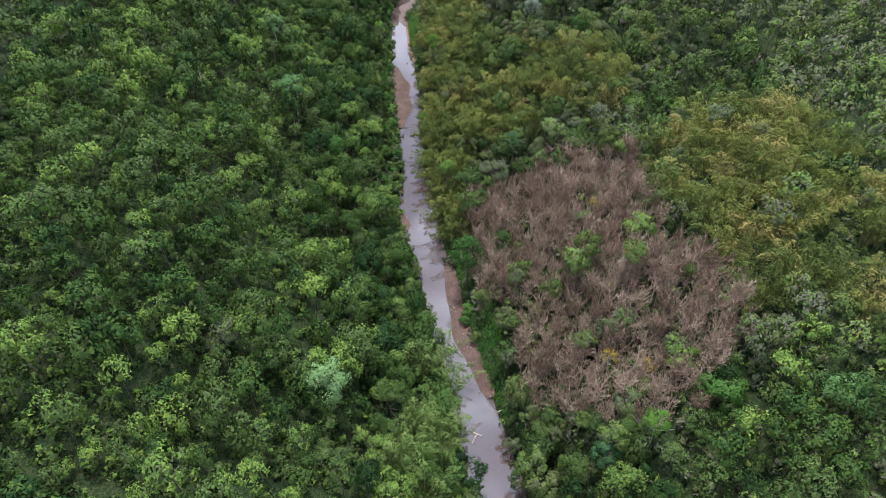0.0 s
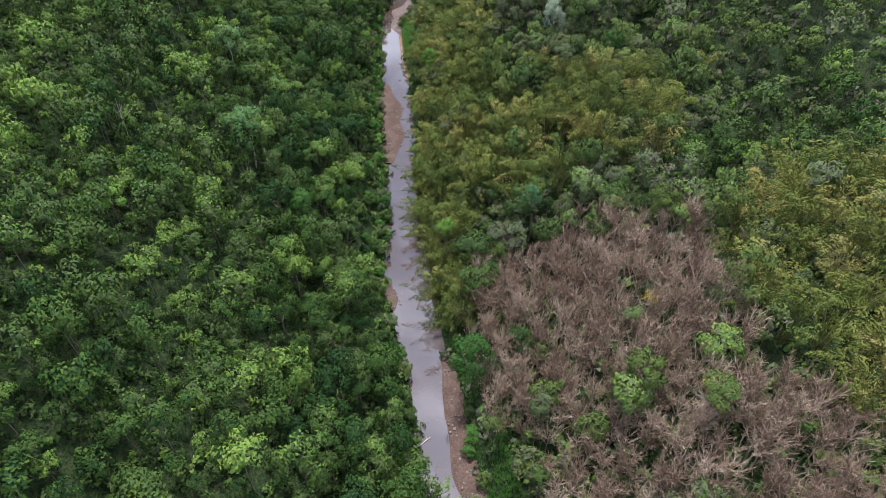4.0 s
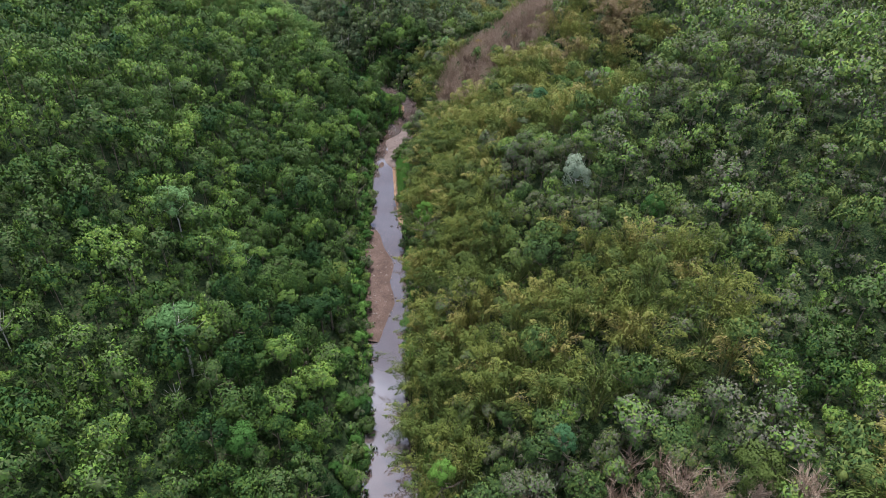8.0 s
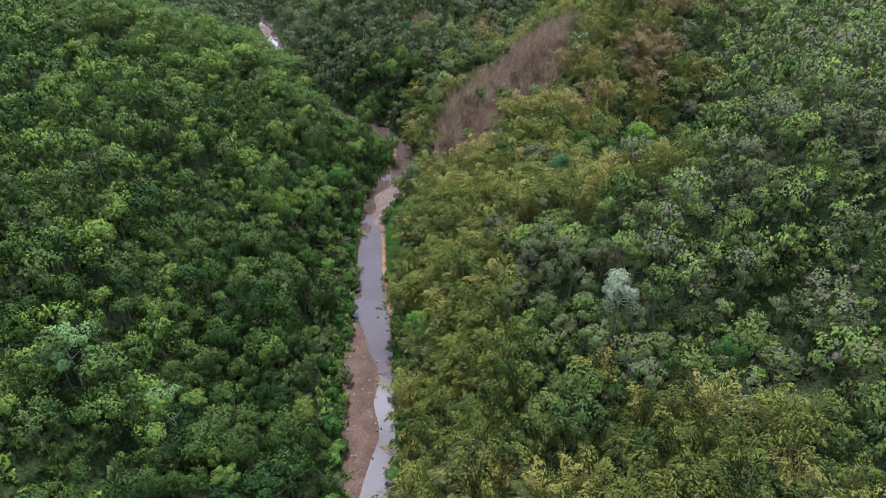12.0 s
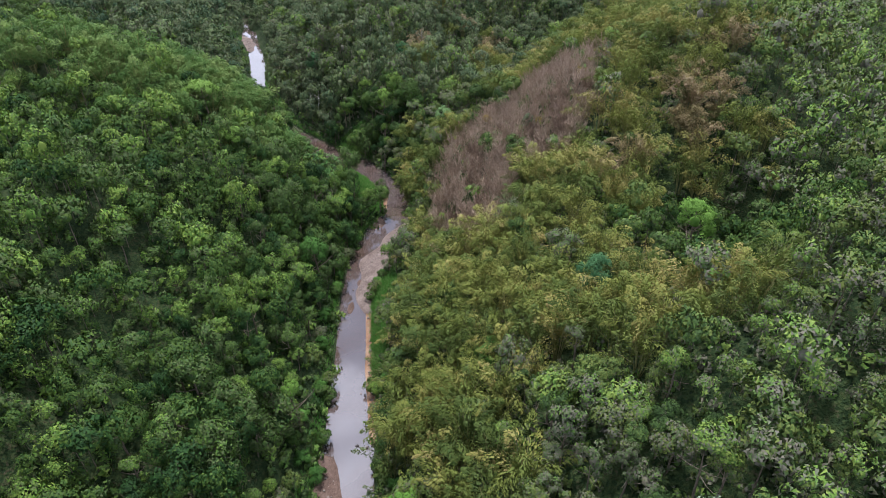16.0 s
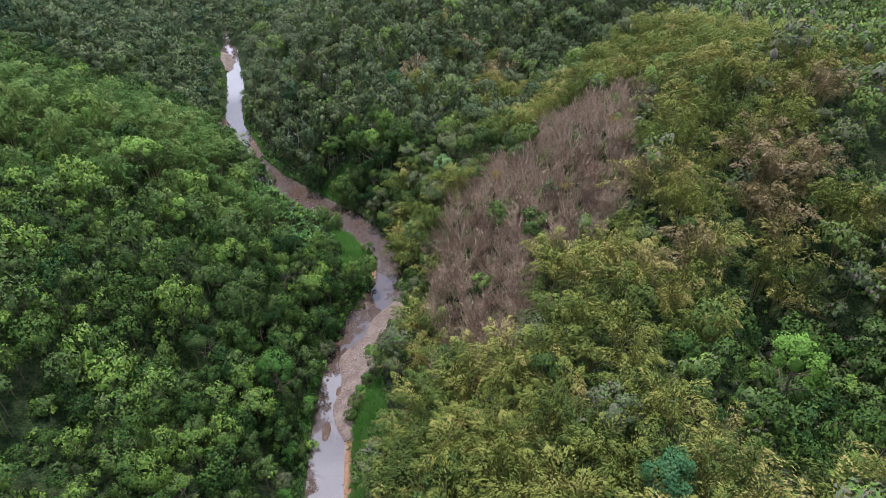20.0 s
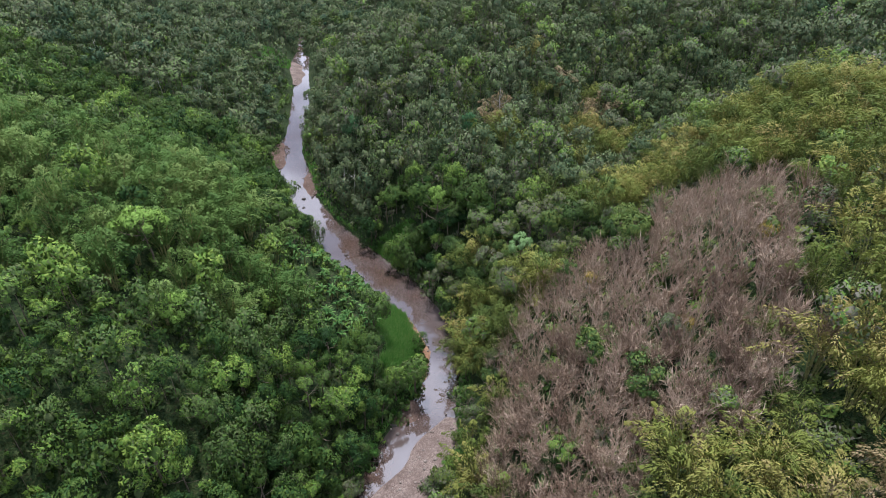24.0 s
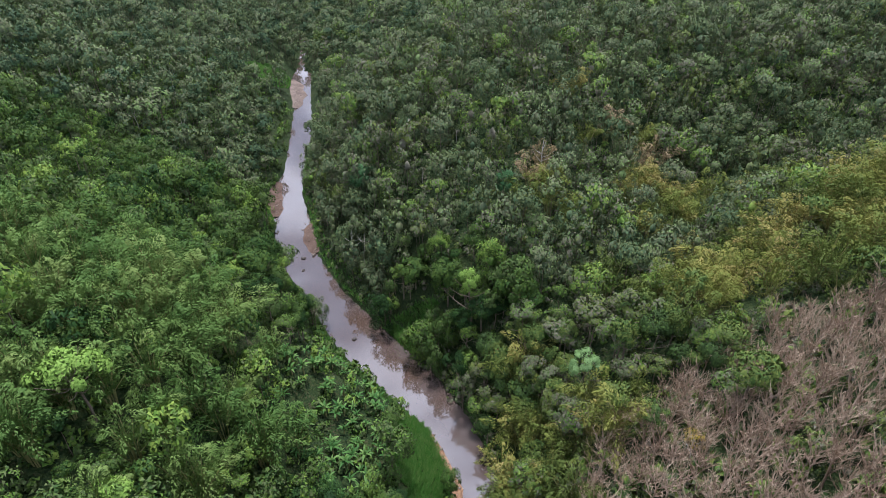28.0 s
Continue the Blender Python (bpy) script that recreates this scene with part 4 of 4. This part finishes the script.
# ---- the stream bed ----
def bar_mesh(name, y0, y1, bank, cover, rise, material, label):
    """A gravel bar along one bank: from y0 to y1, reaching over a share of the stream's width, tapered at both ends."""
    i = np.flatnonzero((mid[:, 1] >= y0) & (mid[:, 1] <= y1))
    c, o, w = mid[i, :2], off[i] * bank, mid[i, 2]
    k = np.linspace(0, 1, len(i))
    reach = cover * np.sin(np.pi * np.clip(k * 0.94 + 0.03, 0, 1)) ** 0.6 * (1 + 0.13 * np.sin(k * 17 + y0))
    u = np.linspace(0, 1, 9)
    inner = w * (1 - 2 * reach)
    lat = (w + 1.2)[:, None] + (inner - w - 1.2)[:, None] * u
    p = c[:, None] + o[:, None] * lat[..., None]
    z = 0.5 * (1 - u) ** 2 + rise * np.sin(np.pi * np.clip(u * 1.0, 0, 1)) ** 0.7 - 0.10 * u ** 4
    zz = np.broadcast_to(z, p.shape[:2]) + 0.04 * ripple(p[..., 0], p[..., 1], 0.8)
    v = np.concatenate([p, zz[..., None]], -1).reshape(-1, 3)
    q = (np.arange(len(i) - 1)[:, None] * 9 + np.arange(8)).ravel()
    f = np.stack([q, q + 1, q + 10, q + 9], -1)
    tagged(new(name, arrays_mesh(name, v, np.zeros((0, 3), int), f if bank < 0 else f[:, ::-1], [material], flat=False)), label, "gravel bar", kind="structure")
    return v


on_bars = [
    bar_mesh("gravel_bar", 64, 103, 1, 0.42, 0.22, GRAVEL, "brown gravel bar along the bank of the stream"),
    bar_mesh("gravel_bar", 112, 123, -1, 0.22, 0.15, GRAVEL, "small brown gravel shoal beside the bank"),
    bar_mesh("gravel_bar", 160, 203, -1, 0.76, 0.25, GRAVEL, "long brown gravel bar narrowing the stream"),
    bar_mesh("clay_bank", 203, 252, 1, 0.14, 0.15, CLAY, "thin orange clay edge below green grass"),
    bar_mesh("gravel_bar", 238, 278, 1, 0.77, 0.30, PALE_GRAVEL, "broad pinkish gravel bar inside the bend"),
    bar_mesh("clay_bank", 284, 304, -1, 0.10, 0.15, CLAY, "narrow orange clay edge at the inner bend"),
    bar_mesh("dark_shoal", 272, 280, -1, 0.3, 0.12, GRAVEL, "dark wet gravel spit at the inner bend"),
    bar_mesh("gravel_bar", 345, 360, 1, 0.28, 0.15, GRAVEL, "thin muddy shoal along the far reach"),
    bar_mesh("gravel_bar", 363, 381, -1, 0.42, 0.15, GRAVEL, "brown mud bank along the far reach"),
    bar_mesh("gravel_bar", 434, 463, -1, 0.85, 0.2, PALE_GRAVEL, "pale gravel bar at the far end of the reach"),
]


def mound(name, x, y, a, b, rise, material, label):
    v, t = ico(3)
    v = v * (a, b, rise) * rng.uniform(0.93, 1.07, (len(v), 1)) + (x, y, -0.02)
    tagged(new(name, arrays_mesh(name, v, t, None, [material], flat=False)), label, "islet", kind="structure")


mound("gravel_islet", -18.4, 241.0, 0.7, 2.0, 0.2, GRAVEL, "small bare gravel islet in the stream")
mound("gravel_islet", -17.6, 250.0, 0.5, 1.2, 0.15, GRAVEL, "small bare gravel islet in the stream")

stones = np.concatenate(on_bars)
stones = stones[rng.integers(0, len(stones), 1900)] + rng.normal(size=(1900, 3)) * (0.5, 0.5, 0.0)
stones = stones[stones[:, 2] > -0.02]
size = 0.05 + 0.22 * rng.random(len(stones)) ** 3
spots = np.stack([stones[:, 0], stones[:, 1], stones[:, 2] + 0.01, size * rng.uniform(0.8, 1.4, len(stones)), size * 0.7, rng.uniform(0, 6.28, len(stones)), np.zeros(len(stones)), rng.random(len(stones))], -1)
v, t = BALL
tagged(planted("cobbles", [combined([(v * rng.uniform(0.8, 1.2, (len(v), 1)), t, np.zeros((0, 4), int))], (0, 0, 0))], spots, [PEBBLE]), "rounded brown and grey cobbles scattered on the bars", "stones", kind="stuff")

# -- grass on the banks and meadows --
h = Heap()
n = 7
a = rng.uniform(0, 6.28, n)
o = np.stack([np.cos(a), np.sin(a), np.zeros(n)], -1)
foot = o * rng.uniform(0.0, 0.25, (n, 1))
c = np.stack([-o[:, 1], o[:, 0], np.zeros(n)], -1) * 0.07
h.tri(np.stack([foot - c, foot + c, foot + o * rng.uniform(0.2, 0.6, (n, 1)) + (0, 0, 1.0) * rng.uniform(0.5, 1.0, (n, 1))], 1).reshape(-1, 3))
tuft = combined([h.done()], hold=0.0)
px, py = rng.uniform(-75, 20, 260000), rng.uniform(40, 400, 260000)
pd, ps = stream(px, py)
keep = (inside(MEADOWS, px, py, 0.05) & (pd > 0.5)) | ((pd > 0.9) & (pd < 3.0) & (rng.random(px.size) < 0.6))
px, py = px[keep][:11000], py[keep][:11000]
mx, my = rng.uniform(-38, -8, 60000), rng.uniform(220, 326, 60000)
keep = inside(MEADOWS, mx, my, 0.03) & (stream(mx, my)[0] > 0.4)
px, py = np.concatenate([px, mx[keep][:9000]]), np.concatenate([py, my[keep][:9000]])
fx, fy = rng.uniform(-116, -98, 9000), rng.uniform(430, 464, 9000)
keep = inside(MEADOWS, fx, fy, 0.03) & (stream(fx, fy)[0] > 0.4)
px, py = np.concatenate([px, fx[keep][:3000]]), np.concatenate([py, fy[keep][:3000]])
s = rng.uniform(0.5, 1.2, px.size)
tagged(planted("grass", [tuft], np.stack([px, py, height(px, py) - 0.03, s, s, rng.uniform(0, 6.28, px.size), np.zeros(px.size), rng.random(px.size)], -1), [GRASS]),
       "bright green grass and reeds on the stream banks", "grass", kind="stuff")


# -- banana plants --
def banana_leaf():
    """A long arching blade with a raised midrib fold."""
    u = np.linspace(0, 1, 7)
    x, z = 1.0 * u, 0.75 * u - 0.85 * u ** 2.2
    w = 0.115 * np.sin(np.pi * np.clip(u * 0.93 + 0.05, 0, 1)) ** 0.6
    mid_line = np.stack([x, 0 * u, z], -1)
    v = np.concatenate([mid_line + np.stack([0 * u, k * w, abs(k) * 0.4 * w], -1) for k in (-1, 0, 1)])
    q = np.array([[r * 7 + i, r * 7 + i + 1, r * 7 + i + 8, r * 7 + i + 7] for r in (0, 1) for i in range(6)])
    return v, np.zeros((0, 3), int), q


BLADE = leaf_material("banana_blade", [(0.0, (0.033, 0.085, 0.022)), (0.5, (0.056, 0.122, 0.030)), (1.0, (0.118, 0.192, 0.056))])
blade, stalk = arrays_mesh("leaf_blade", *banana_leaf(), [BLADE], flat=False), Heap()
tube(stalk, [(0, 0, -0.3), (0.02, 0, 1.0), (0, 0.03, 2.0)], [0.16, 0.13, 0.06], 7)
stalk_mesh = arrays_mesh("stalk", *stalk.done(), [CULM], flat=False)
count = 0
for x, y in zip(rng.uniform(-45, -25, 700), rng.uniform(281, 309, 700)):
    away, bank_side = stream(np.array([x]), np.array([y]))
    if count >= 110 or away[0] < 5.0 or bank_side[0] > 0 or not inside(BANANAS, np.array([x]), np.array([y]), 0.05)[0]:
        continue
    count += 1
    z = float(height(np.array([x]), np.array([y]))[0])
    plant = tagged(new("banana_plant"), "wild banana plant with long arching green leaves", "banana plant", "banana plants on the bank")
    plant.matrix_basis = Matrix.Translation((x, y, z)) @ Matrix.Scale(rng.uniform(0.6, 0.95), 4)
    st = new("stalk", stalk_mesh)
    st.parent = plant
    for k in range(7):
        lf = new("leaf", blade)
        lf.parent = plant
        s = rng.uniform(1.1, 1.9)
        lf.matrix_basis = Matrix.Translation((0, 0, 1.85)) @ Matrix.Rotation(k * 0.95 + rng.uniform(-0.3, 0.3), 4, "Z") @ Matrix.Rotation(rng.uniform(-1.1, -0.2), 4, "Y") @ Matrix.Scale(s, 4)


# -- driftwood, post and rocks in the stream --
def log(x, y, z, length, thick, turn, tilt, label):
    h = Heap()
    u = np.linspace(0, 1, 6)
    p = np.stack([u * length, 0.06 * length * np.sin(u * 3.0), 0 * u], -1)
    tube(h, p, thick * (1.05 - 0.5 * u), 7)
    tube(h, [p[3], p[3] + (0.12 * length, 0.2 * length, 0.12 * length)], [thick * 0.5, thick * 0.15], 5)
    ob = new("driftwood_log", arrays_mesh("driftwood_log", *h.done(), [DRIFT], flat=False))
    ob.matrix_basis = pose(x, y, z, 0, -tilt, turn)
    tagged(ob, label, "driftwood", "driftwood along the stream")


log(7.2, 57.6, 0.05, 2.4, 0.12, 150, 3, "pale driftwood log stranded in shallow water")
log(5.5, 56.2, 0.05, 1.8, 0.07, 60, 6, "reddish broken branch lying in the water")
log(-36.0, 313.3, 0.5, 3.6, 0.14, 168, 2, "bleached fallen log on the muddy bank")
log(-33.0, 311.0, 0.6, 2.4, 0.1, 140, 4, "bleached broken log among bank grass")
log(-2.5, 85.0, 0.1, 2.0, 0.08, 40, 3, "bleached branch stranded at the gravel bar")
log(10.2, 62.0, 0.7, 2.2, 0.08, 20, 5, "pale fallen branch on the grassy bank")
log(-14.0, 158.0, 0.4, 2.2, 0.08, 80, 4, "bleached branch against the bank")
h = Heap()
tube(h, [(0, 0, -0.6), (0.05, 0.02, 1.2), (0.14, 0.03, 2.6)], [0.09, 0.08, 0.06], 8)
post = new("wooden_post", arrays_mesh("wooden_post", *h.done(), [PALE_BARK], flat=False))
post.matrix_basis = pose(-18.2, 266.0, 0.2)
tagged(post, "weathered pale wooden post standing at the water's edge", "post")


def rock(x, y, r, label):
    v, t = ico(3)
    k = np.array([1 + 0.28 * noise.noise(Vector(q) * 1.6 + Vector((x, y, 0))) for q in v])[:, None]
    ob = new("rock", arrays_mesh("rock", v * k * (r, r * 0.8, r * 0.6), t, None, [ROCK], flat=False))
    ob.matrix_basis = pose(x, y, 0.05, 0, 0, x * 40)
    tagged(ob, label, "rock", "rocks in the stream")


for x, y, r in ((-39.6, 320.8, 0.5), (-17.8, 273.0, 0.6), (-17.2, 275.5, 0.45), (-16.9, 271.2, 0.35), (-58.5, 345.5, 0.6), (-57.0, 341.0, 0.4), (-12.6, 205.0, 0.3), (3.6, 50.0, 0.3), (-20.4, 255.0, 0.4), (-20.1, 252.8, 0.3)):
    rock(x, y, r, "dark wet boulder at the edge of the stream")
mound("clay_slip", -15.2, 289.5, 0.8, 1.6, 0.45, CLAY, "bare orange clay slip on the grassy bank")
mound("clay_slip", 4.6, 44.0, 0.9, 2.6, 0.9, CLAY, "bare reddish clay slip below the forest")
mound("clay_slip", -9.6, 222.0, 0.8, 1.8, 0.4, CLAY, "bare orange clay slip below green grass")
mound("clay_slip", -95.4, 423.0, 2.4, 3.0, 1.6, CLAY, "bare orange clay slip above the far reach")
